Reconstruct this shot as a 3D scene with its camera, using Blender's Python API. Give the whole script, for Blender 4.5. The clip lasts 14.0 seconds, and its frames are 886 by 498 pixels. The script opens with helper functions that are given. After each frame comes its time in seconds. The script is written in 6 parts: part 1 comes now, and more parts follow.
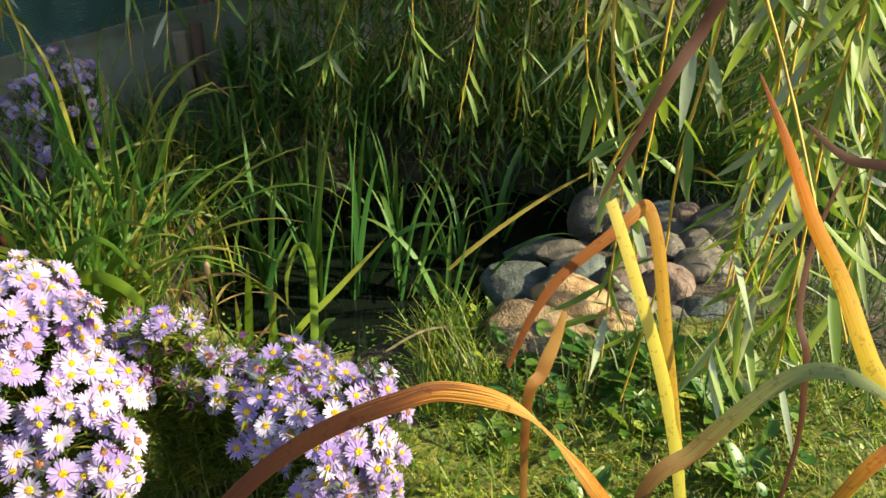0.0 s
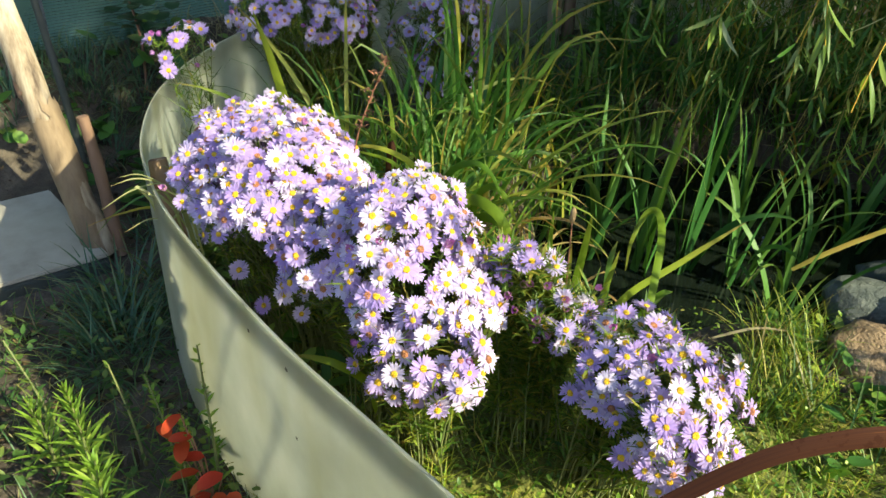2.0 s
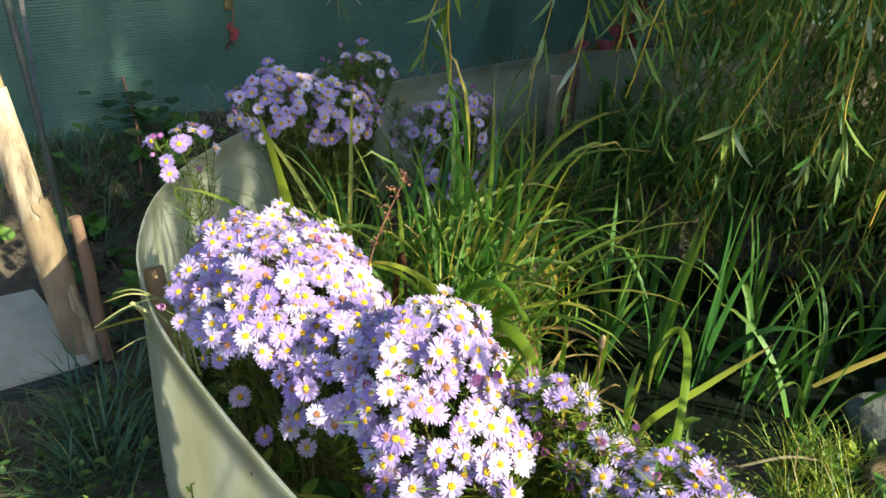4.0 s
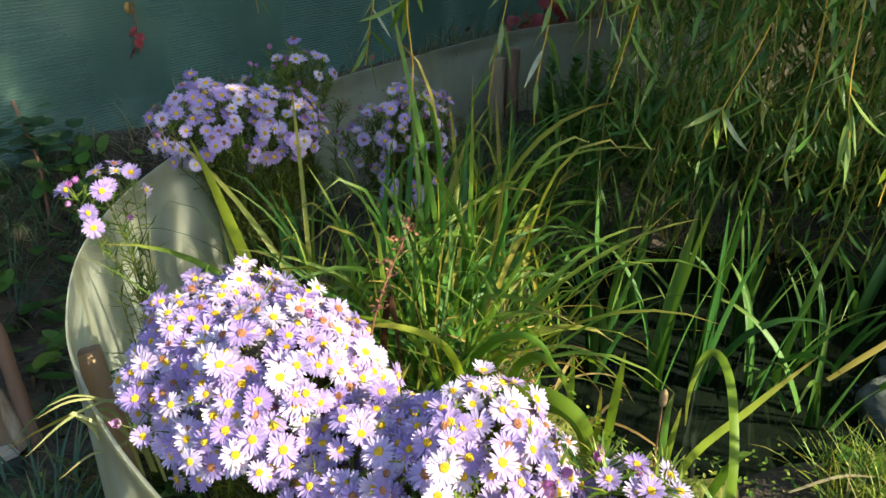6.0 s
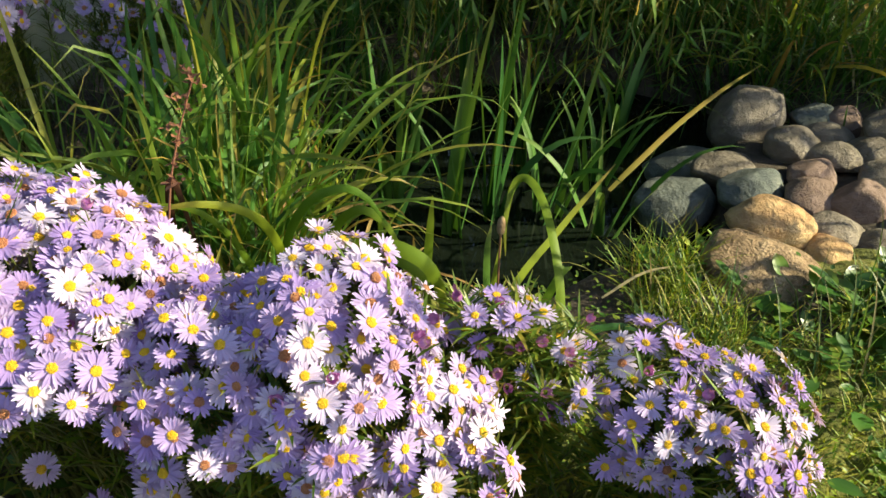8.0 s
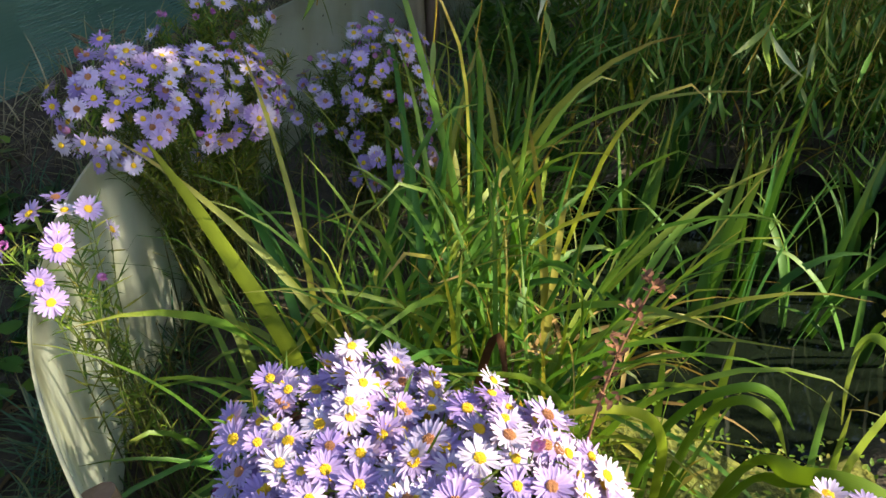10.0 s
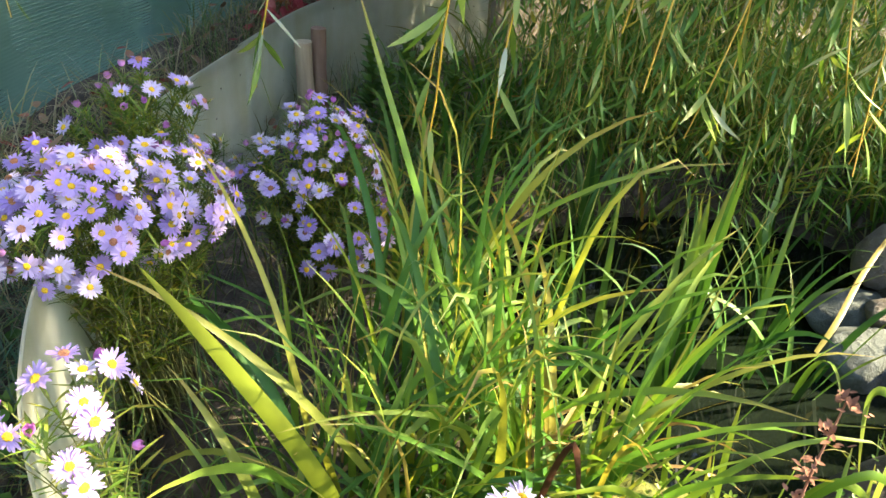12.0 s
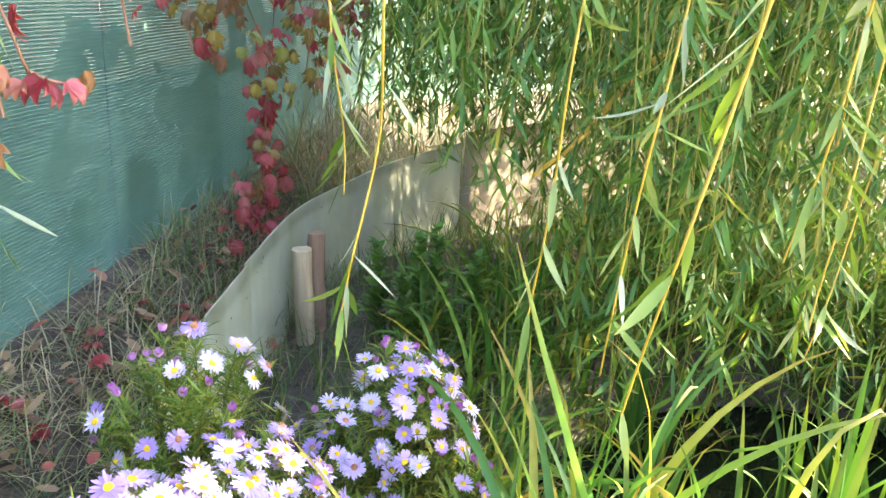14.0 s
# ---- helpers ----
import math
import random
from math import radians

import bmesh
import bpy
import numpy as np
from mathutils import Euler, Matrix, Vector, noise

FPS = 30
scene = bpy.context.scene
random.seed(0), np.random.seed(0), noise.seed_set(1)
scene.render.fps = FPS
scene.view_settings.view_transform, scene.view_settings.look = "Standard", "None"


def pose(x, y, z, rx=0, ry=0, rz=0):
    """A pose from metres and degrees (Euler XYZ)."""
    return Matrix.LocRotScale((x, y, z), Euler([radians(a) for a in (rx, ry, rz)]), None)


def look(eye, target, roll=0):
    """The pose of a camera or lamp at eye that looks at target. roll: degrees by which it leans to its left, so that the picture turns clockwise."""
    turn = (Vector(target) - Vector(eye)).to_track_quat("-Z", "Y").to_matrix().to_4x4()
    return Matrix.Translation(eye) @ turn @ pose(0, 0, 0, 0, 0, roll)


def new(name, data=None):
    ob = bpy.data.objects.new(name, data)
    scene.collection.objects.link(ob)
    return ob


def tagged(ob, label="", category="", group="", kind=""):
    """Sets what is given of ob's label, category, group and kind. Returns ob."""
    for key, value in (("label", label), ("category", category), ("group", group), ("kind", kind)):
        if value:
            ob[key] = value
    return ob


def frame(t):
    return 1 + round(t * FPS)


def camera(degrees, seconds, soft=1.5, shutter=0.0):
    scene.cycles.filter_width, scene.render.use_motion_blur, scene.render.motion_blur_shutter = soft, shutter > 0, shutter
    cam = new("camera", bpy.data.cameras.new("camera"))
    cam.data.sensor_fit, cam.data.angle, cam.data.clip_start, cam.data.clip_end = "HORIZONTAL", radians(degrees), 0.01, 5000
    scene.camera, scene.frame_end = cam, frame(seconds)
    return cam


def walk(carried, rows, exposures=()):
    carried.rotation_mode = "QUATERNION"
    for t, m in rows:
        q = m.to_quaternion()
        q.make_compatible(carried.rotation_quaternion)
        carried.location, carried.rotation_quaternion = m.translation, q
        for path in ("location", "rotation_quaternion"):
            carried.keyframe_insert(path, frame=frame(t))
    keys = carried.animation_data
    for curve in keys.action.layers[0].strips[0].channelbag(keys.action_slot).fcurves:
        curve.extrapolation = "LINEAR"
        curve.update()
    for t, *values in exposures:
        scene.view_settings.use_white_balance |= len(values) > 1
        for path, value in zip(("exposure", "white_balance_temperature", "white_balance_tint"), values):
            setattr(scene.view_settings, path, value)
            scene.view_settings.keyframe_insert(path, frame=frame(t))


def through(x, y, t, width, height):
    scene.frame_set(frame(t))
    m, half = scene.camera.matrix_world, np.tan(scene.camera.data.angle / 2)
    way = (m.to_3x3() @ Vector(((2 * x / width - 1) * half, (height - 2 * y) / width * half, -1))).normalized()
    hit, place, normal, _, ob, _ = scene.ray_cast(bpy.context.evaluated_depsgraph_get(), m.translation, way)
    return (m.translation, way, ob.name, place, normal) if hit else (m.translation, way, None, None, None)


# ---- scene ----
cam = camera(59.6, 14.0)
PATH = [
    (0, (-0.052, 0.024, 0.989), (0.002, 1.784, 0.041), 0.7),
    (0.5, (-0.097, 0.049, 0.974), (-0.28, 1.716, -0.117), 1.7),
    (1, (-0.121, 0.042, 0.968), (-0.475, 1.651, -0.166), 2.5),
    (1.5, (-0.139, 0.026, 0.979), (-0.634, 1.61, -0.138), 2.6),
    (2, (-0.153, 0.008, 0.99), (-0.797, 1.574, -0.076), 2.3),
    (2.5, (-0.167, 0.01, 0.999), (-0.883, 1.577, -0.016), 3.1),
    (3, (-0.185, 0.02, 1.006), (-0.91, 1.623, 0.054), 3.1),
    (3.5, (-0.201, 0.042, 1.008), (-0.89, 1.683, 0.096), 3.6),
    (3.7, (-0.214, 0.052, 1.006), (-0.889, 1.708, 0.112), 3.8),
    (5.8, (-0.385, 0.219, 0.987), (-0.867, 1.963, 0.135), 0.7),
    (6, (-0.412, 0.233, 0.993), (-0.855, 1.949, 0.067), 1.0),
    (6.5, (-0.454, 0.248, 0.952), (-0.735, 1.908, -0.128), -0.7),
    (7, (-0.455, 0.281, 0.919), (-0.42, 1.923, -0.221), 0.7),
    (7.5, (-0.468, 0.29, 0.913), (-0.298, 1.888, -0.279), 1.5),
    (8, (-0.482, 0.292, 0.92), (-0.294, 1.891, -0.266), 2.1),
    (8.5, (-0.531, 0.324, 0.943), (-0.497, 1.951, -0.219), 1.0),
    (9, (-0.621, 0.385, 0.946), (-0.641, 2.016, -0.212), 1.1),
    (9.2, (-0.663, 0.415, 0.95), (-0.72, 2.057, -0.19), 0.2),
    (11.3, (-0.915, 0.574, 0.971), (-0.656, 2.231, -0.119), 2.7),
    (11.5, (-0.951, 0.589, 0.979), (-0.621, 2.254, -0.079), 3.0),
    (12, (-1.003, 0.607, 0.979), (-0.574, 2.277, -0.035), 3.6),
    (12.5, (-1.056, 0.648, 0.968), (-0.626, 2.347, 0.003), 3.2),
    (13, (-1.075, 0.728, 0.967), (-0.676, 2.502, 0.133), 0.0),
    (13.5, (-1.16, 0.869, 1.005), (-0.592, 2.647, 0.285), 1.2),
    (14, (-1.219, 0.938, 1.012), (-0.528, 2.698, 0.358), 2.3),
]
walk(cam, [(t, look(eye, target, roll)) for t, eye, target, roll in PATH],
     exposures=[(0, 1.2, 6750, 11), (1.5, 1.34, 6450, 8), (3.7, 1.45, 6300, 8), (6.0, 1.55, 6500, 9), (7.5, 1.18, 6900, 11), (9.2, 1.4, 6700, 11), (11.5, 2.42, 6700, 16), (12.0, 2.85, 7000, 18), (13.0, 3.25, 7000, 21), (14, 3.95, 7050, 20)])

# ---- light ----
SUN_AZ, SUN_EL = radians(-11), radians(32)          # from +x, turned towards -y
sun_way = Vector((math.cos(SUN_AZ) * math.cos(SUN_EL), math.sin(SUN_AZ) * math.cos(SUN_EL), math.sin(SUN_EL)))
sun_data = bpy.data.lights.new("sun", "SUN")
sun_data.energy, sun_data.angle, sun_data.color = 5.0, radians(0.5), (1.0, 0.95, 0.66)
sun = new("sun", sun_data)
sun.matrix_world = Matrix.Translation((6, 0, 5)) @ sun_way.to_track_quat("Z", "Y").to_matrix().to_4x4()
world = bpy.data.worlds.new("world")
scene.world = world
world.use_nodes = True
wn, wl = world.node_tree.nodes, world.node_tree.links
sky = wn.new("ShaderNodeTexSky")
sky.sky_type, sky.sun_disc, sky.sun_elevation = "NISHITA", False, SUN_EL
sky.sun_rotation = math.pi / 2 - SUN_AZ
wl.new(sky.outputs[0], wn["Background"].inputs["Color"])
wn["Background"].inputs["Strength"].default_value = 0.15

rng = np.random.default_rng(7)


# ---- materials ----
def material(name):
    m = bpy.data.materials.new(name)
    m.use_nodes = True
    n = m.node_tree.nodes
    return m, n, m.node_tree.links, n["Principled BSDF"], n["Material Output"]


def ramp(n, stops):
    r = n.new("ShaderNodeValToRGB")
    while len(r.color_ramp.elements) < len(stops):
        r.color_ramp.elements.new(0.5)
    for e, (p, c) in zip(r.color_ramp.elements, stops):
        e.position, e.color = p, (*c, 1)
    return r


def mixed(n, l, fac, a, b, mode="MIX"):
    mx = n.new("ShaderNodeMix")
    mx.data_type, mx.blend_type = "RGBA", mode
    for sock, v in ((mx.inputs[0], fac), (mx.inputs[6], a), (mx.inputs[7], b)):
        if isinstance(v, (int, float)):
            sock.default_value = v
        elif isinstance(v, tuple):
            sock.default_value = (*v, 1)
        else:
            l.new(v, sock)
    return mx.outputs[2]


def noise_tex(n, l, scale, detail=4, coords="Object", rough=0.55):
    tc = n.new("ShaderNodeTexCoord")
    t = n.new("ShaderNodeTexNoise")
    t.inputs["Scale"].default_value, t.inputs["Detail"].default_value, t.inputs["Roughness"].default_value = scale, detail, rough
    l.new(tc.outputs[coords], t.inputs["Vector"])
    return t


def math_node(n, l, op, a, b=0.5):
    m = n.new("ShaderNodeMath")
    m.operation = op
    for sock, v in zip(m.inputs, (a, b)):
        if isinstance(v, (int, float)):
            sock.default_value = v
        else:
            l.new(v, sock)
    return m.outputs[0]


def bump(n, l, bsdf, height, strength=0.4, distance=0.01):
    b = n.new("ShaderNodeBump")
    b.inputs["Strength"].default_value, b.inputs["Distance"].default_value = strength, distance
    l.new(height, b.inputs["Height"])
    l.new(b.outputs[0], bsdf.inputs["Normal"])


def leaf_material(name, stops, dry=(0.32, 0.2, 0.06), dry_amount=0.5, through=0.4, rough=0.42, by="island", veins=14.0, gloss=0.4, blotch=0.0):
    """Leaf tissue: colour by leaf, lengthwise veins, tips that dry out, light that comes through."""
    m, n, l, p, out = material(name)
    if by == "island":
        rnd = n.new("ShaderNodeNewGeometry").outputs["Random Per Island"]
    else:
        rnd = n.new("ShaderNodeObjectInfo").outputs["Random"]
    col = ramp(n, stops)
    l.new(rnd, col.inputs[0])
    uv = n.new("ShaderNodeUVMap")
    sep = n.new("ShaderNodeSeparateXYZ")
    l.new(uv.outputs[0], sep.inputs[0])
    spot = noise_tex(n, l, 60, 3)
    tipr = math_node(n, l, "MULTIPLY", math_node(n, l, "POWER", sep.outputs[1], 5.0), math_node(n, l, "MULTIPLY", rnd, dry_amount * 2.4))
    tipr = math_node(n, l, "MULTIPLY", tipr, math_node(n, l, "ADD", spot.outputs[0], 0.5))
    tipr = math_node(n, l, "MINIMUM", tipr, 1.0)
    c = mixed(n, l, tipr, col.outputs[0], dry)
    if blotch:
        long = noise_tex(n, l, 17, 4)
        r2 = ramp(n, [(0.42, (0, 0, 0)), (0.62, (1, 1, 1))])
        l.new(long.outputs[0], r2.inputs[0])
        c = mixed(n, l, math_node(n, l, "MULTIPLY", r2.outputs[0], blotch), c, dry)
    sp = math_node(n, l, "MULTIPLY", spot.outputs[0], 0.5)
    c = mixed(n, l, sp, c, mixed(n, l, 1.0, c, (0.55, 0.6, 0.4), "MULTIPLY"))
    wave = math_node(n, l, "SINE", math_node(n, l, "MULTIPLY", sep.outputs[0], veins * 6.28), 0)
    bump(n, l, p, wave, 0.12, 0.0003)
    l.new(c, p.inputs["Base Color"])
    p.inputs["Roughness"].default_value = rough
    p.inputs["Specular IOR Level"].default_value = gloss
    tr = n.new("ShaderNodeBsdfTranslucent")
    l.new(mixed(n, l, 1.0, c, (1.0, 0.95, 0.5), "MULTIPLY"), tr.inputs["Color"])
    mx = n.new("ShaderNodeMixShader")
    mx.inputs[0].default_value = through
    l.new(p.outputs[0], mx.inputs[1])
    l.new(tr.outputs[0], mx.inputs[2])
    l.new(mx.outputs[0], out.inputs[0])
    return m


# GRASS carries sun in its colour; SHADE_GRASS is its darker, shaded copy
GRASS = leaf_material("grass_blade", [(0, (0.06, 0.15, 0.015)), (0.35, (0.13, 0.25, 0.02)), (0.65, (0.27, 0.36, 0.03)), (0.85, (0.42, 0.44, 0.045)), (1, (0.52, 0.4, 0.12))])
SHADE_GRASS = leaf_material("shaded_grass", [(0, (0.04, 0.11, 0.03)), (0.6, (0.08, 0.16, 0.04)), (0.85, (0.15, 0.19, 0.05)), (1, (0.3, 0.24, 0.12))])
STRAW = leaf_material("dry_grass", [(0, (0.12, 0.1, 0.06)), (0.35, (0.28, 0.23, 0.14)), (0.6, (0.4, 0.33, 0.2)), (0.75, (0.13, 0.18, 0.06)), (1, (0.2, 0.26, 0.1))], through=0.2)
# sedge under the willow: the shade there is kept in this darker green
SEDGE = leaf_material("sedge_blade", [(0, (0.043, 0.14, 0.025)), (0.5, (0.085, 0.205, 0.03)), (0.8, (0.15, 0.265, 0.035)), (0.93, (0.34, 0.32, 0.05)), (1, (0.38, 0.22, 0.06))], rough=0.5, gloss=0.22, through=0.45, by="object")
IRIS = leaf_material("iris_leaf", [(0, (0.03, 0.1, 0.022)), (0.6, (0.055, 0.15, 0.028)), (1, (0.095, 0.2, 0.035))], dry_amount=0.25, rough=0.45, gloss=0.25, by="object", through=0.2)
# brighter copy of SEDGE, with sunlight put into the blade colour
SUN_SEDGE = leaf_material("sedge_blade_sunlit_copy", [(0, (0.05, 0.155, 0.032)), (0.45, (0.085, 0.23, 0.036)), (0.72, (0.145, 0.295, 0.04)), (0.9, (0.33, 0.36, 0.055)), (1, (0.38, 0.38, 0.06))], rough=0.42, gloss=0.35, through=0.46, by="object")
YELLOW_LEAF = leaf_material("yellowing_leaf", [(0, (0.11, 0.23, 0.016)), (1, (0.29, 0.36, 0.024))], by="object", through=0.5, gloss=0.3, rough=0.45, veins=9.0)
OLIVE_LEAF = leaf_material("olive_leaf", [(0, (0.2, 0.25, 0.02)), (1, (0.26, 0.3, 0.025))], by="object", through=0.45, gloss=0.12, rough=0.6)
# yellowing blades, lightened further for the sun falling on them
LIGHT_SEDGE = leaf_material("pale_sunlit_sedge", [(0, (0.09, 0.21, 0.03)), (0.5, (0.17, 0.29, 0.035)), (0.8, (0.32, 0.35, 0.05)), (1, (0.44, 0.33, 0.07))], rough=0.45, gloss=0.3, through=0.45, by="object")
REED = leaf_material("yellow_reed", [(0, (0.3, 0.24, 0.045)), (1, (0.36, 0.3, 0.06))], by="object", blotch=0.5)
BLUE_GRASS = leaf_material("blue_green_grass", [(0, (0.04, 0.11, 0.07)), (0.7, (0.08, 0.17, 0.1)), (1, (0.2, 0.24, 0.12))])
BROWN_LEAF = leaf_material("withered_brown_leaf", [(0, (0.13, 0.04, 0.01)), (1, (0.2, 0.065, 0.012))], dry=(0.4, 0.22, 0.05), dry_amount=0.4, blotch=0.5, by="object", through=0.35, rough=0.6, gloss=0.2)
DARK_BROWN_LEAF = leaf_material("withered_dark_leaf", [(0, (0.06, 0.024, 0.014)), (1, (0.09, 0.035, 0.018))], dry=(0.15, 0.07, 0.035), by="object", through=0.2, rough=0.6, gloss=0.15)
WILLOW = leaf_material("willow_leaf", [(0, (0.05, 0.132, 0.026)), (0.5, (0.088, 0.205, 0.035)), (0.8, (0.155, 0.28, 0.045)), (0.94, (0.27, 0.35, 0.09)), (1, (0.5, 0.43, 0.08))], dry_amount=0.15, rough=0.45, veins=1.0)
# near leaves: sunlight put into the greens, pale end for leaf undersides
WILLOW_NEAR = leaf_material("willow_leaf_pale_sunlit", [(0, (0.12, 0.21, 0.03)), (0.5, (0.23, 0.32, 0.055)), (0.72, (0.31, 0.38, 0.12)), (0.86, (0.34, 0.39, 0.24)), (1, (0.46, 0.5, 0.39))], dry_amount=0.1, by="object", veins=1.0, through=0.45)
ASTER_LEAF = leaf_material("aster_leaf", [(0, (0.06, 0.13, 0.02)), (0.5, (0.14, 0.24, 0.03)), (0.85, (0.27, 0.34, 0.045)), (1, (0.4, 0.34, 0.06))], veins=1.0)
def graded_leaf(name, along, through=0.4, rough=0.5):
    """A withering leaf whose colour runs along its length, streaked and blotched."""
    m, n, l, p, out = material(name)
    uv = n.new("ShaderNodeUVMap")
    mp = n.new("ShaderNodeMapping")
    mp.inputs["Scale"].default_value = (7, 3, 1)
    l.new(uv.outputs[0], mp.inputs[0])
    st = n.new("ShaderNodeTexNoise")
    st.inputs["Scale"].default_value, st.inputs["Detail"].default_value = 2.0, 6
    l.new(mp.outputs[0], st.inputs["Vector"])
    sep = n.new("ShaderNodeSeparateXYZ")
    l.new(uv.outputs[0], sep.inputs[0])
    pos = math_node(n, l, "ADD", sep.outputs[1], math_node(n, l, "MULTIPLY", math_node(n, l, "SUBTRACT", st.outputs[0], 0.5), 0.5))
    r = ramp(n, along)
    l.new(pos, r.inputs[0])
    fib = math_node(n, l, "SINE", math_node(n, l, "MULTIPLY", sep.outputs[0], 75), 0)
    sp = noise_tex(n, l, 240, 4)
    dark = math_node(n, l, "MULTIPLY", math_node(n, l, "GREATER_THAN", sp.outputs[0], 0.62), 0.5)
    c = mixed(n, l, dark, r.outputs[0], mixed(n, l, 1.0, r.outputs[0], (0.5, 0.4, 0.3), "MULTIPLY"))
    c = mixed(n, l, math_node(n, l, "MULTIPLY", math_node(n, l, "ADD", fib, 1.0), 0.035), c, mixed(n, l, 1.0, c, (0.5, 0.45, 0.35), "MULTIPLY"))
    l.new(c, p.inputs["Base Color"])
    p.inputs["Roughness"].default_value = rough
    p.inputs["Specular IOR Level"].default_value = 0.1
    bump(n, l, p, math_node(n, l, "ADD", math_node(n, l, "MULTIPLY", fib, 0.08), math_node(n, l, "MULTIPLY", st.outputs[0], 2.0)), 0.2, 0.0004)
    tr = n.new("ShaderNodeBsdfTranslucent")
    l.new(mixed(n, l, 1.0, c, (1.0, 0.9, 0.45), "MULTIPLY"), tr.inputs["Color"])
    mx = n.new("ShaderNodeMixShader")
    mx.inputs[0].default_value = through
    l.new(p.outputs[0], mx.inputs[1])
    l.new(tr.outputs[0], mx.inputs[2])
    l.new(mx.outputs[0], out.inputs[0])
    return m


ARCH_LEAF = graded_leaf("arching_withered_leaf", [(0.0, (0.3, 0.1, 0.012)), (0.32, (0.44, 0.15, 0.012)), (0.41, (0.64, 0.4, 0.13)), (0.49, (0.5, 0.24, 0.04)), (0.56, (0.2, 0.07, 0.014)), (0.68, (0.07, 0.025, 0.011)), (1.0, (0.035, 0.014, 0.01))], 0.35)
GOLD_LEAF = graded_leaf("golden_leaf", [(0.0, (0.3, 0.32, 0.05)), (0.35, (0.52, 0.46, 0.07)), (0.7, (0.62, 0.5, 0.08)), (1.0, (0.66, 0.5, 0.12))], 0.45)
SAGE_LEAF = graded_leaf("fading_green_leaf", [(0.0, (0.1, 0.045, 0.015)), (0.3, (0.15, 0.075, 0.025)), (0.48, (0.16, 0.16, 0.05)), (0.7, (0.22, 0.26, 0.1)), (1.0, (0.3, 0.33, 0.14))], 0.3)
FOLD_LEAF = graded_leaf("folded_orange_leaf", [(0.0, (0.46, 0.36, 0.05)), (0.4, (0.42, 0.24, 0.03)), (0.58, (0.34, 0.14, 0.02)), (0.75, (0.2, 0.065, 0.012)), (1.0, (0.14, 0.045, 0.012))])
FLAME_LEAF = graded_leaf("flame_leaf", [(0.0, (0.34, 0.36, 0.05)), (0.4, (0.58, 0.42, 0.035)), (0.6, (0.56, 0.25, 0.01)), (0.8, (0.48, 0.13, 0.004)), (1.0, (0.14, 0.04, 0.008))], 0.5)
MULCH = leaf_material("mulch_bits", [(0, (0.02, 0.014, 0.01)), (0.6, (0.07, 0.045, 0.028)), (0.9, (0.14, 0.09, 0.05)), (1, (0.22, 0.15, 0.09))], through=0.05, rough=0.8, gloss=0.15)
DRY_BLADE = leaf_material("dry_sedge_blade", [(0, (0.24, 0.13, 0.05)), (0.5, (0.36, 0.24, 0.09)), (1, (0.48, 0.37, 0.16))], by="object", through=0.3, rough=0.6, gloss=0.2)
BRIGHT_COVER = leaf_material("bright_ground_leaf", [(0, (0.06, 0.14, 0.02)), (0.5, (0.16, 0.27, 0.03)), (0.85, (0.32, 0.4, 0.05)), (1, (0.42, 0.36, 0.1))], veins=1.0, dry_amount=0.2)
LITTER = leaf_material("leaf_litter", [(0, (0.1, 0.06, 0.035)), (0.45, (0.22, 0.13, 0.075)), (0.7, (0.3, 0.19, 0.12)), (0.85, (0.3, 0.06, 0.05)), (1, (0.36, 0.08, 0.06))], through=0.2, rough=0.7, veins=4.0)
WEED = leaf_material("weed_leaf", [(0, (0.05, 0.12, 0.03)), (0.6, (0.1, 0.18, 0.04)), (1, (0.2, 0.26, 0.05))], by="island", veins=2.0, dry_amount=0.2)
CLOVER = leaf_material("ground_leaf", [(0, (0.035, 0.11, 0.02)), (0.6, (0.08, 0.18, 0.03)), (1, (0.18, 0.27, 0.04))], by="island", veins=3.0, dry_amount=0.1, through=0.3)
RED_LEAF = leaf_material("creeper_leaf", [(0, (0.26, 0.02, 0.03)), (0.4, (0.4, 0.055, 0.07)), (0.66, (0.46, 0.12, 0.13)), (0.82, (0.34, 0.13, 0.06)), (0.93, (0.32, 0.24, 0.07)), (1, (0.14, 0.1, 0.06))], dry=(0.25, 0.1, 0.04), by="object", veins=3.0, dry_amount=0.8)
FADED_LEAF = leaf_material("faded_creeper_leaf", [(0, (0.34, 0.03, 0.045)), (0.35, (0.42, 0.12, 0.11)), (0.5, (0.26, 0.13, 0.06)), (0.7, (0.16, 0.1, 0.05)), (0.85, (0.4, 0.3, 0.07)), (1, (0.2, 0.24, 0.06))], dry=(0.22, 0.12, 0.05), by="object", veins=3.0, dry_amount=0.8)
PETAL = leaf_material("aster_petal", [(0, (0.39, 0.255, 0.68)), (0.55, (0.51, 0.385, 0.77)), (1, (0.7, 0.61, 0.87))], dry=(0.65, 0.55, 0.86), dry_amount=0.2, through=0.4, rough=0.55, by="object", veins=2.0)
BUD = leaf_material("aster_bud", [(0, (0.42, 0.12, 0.45)), (1, (0.55, 0.25, 0.6))], through=0.25, by="object", veins=6.0)


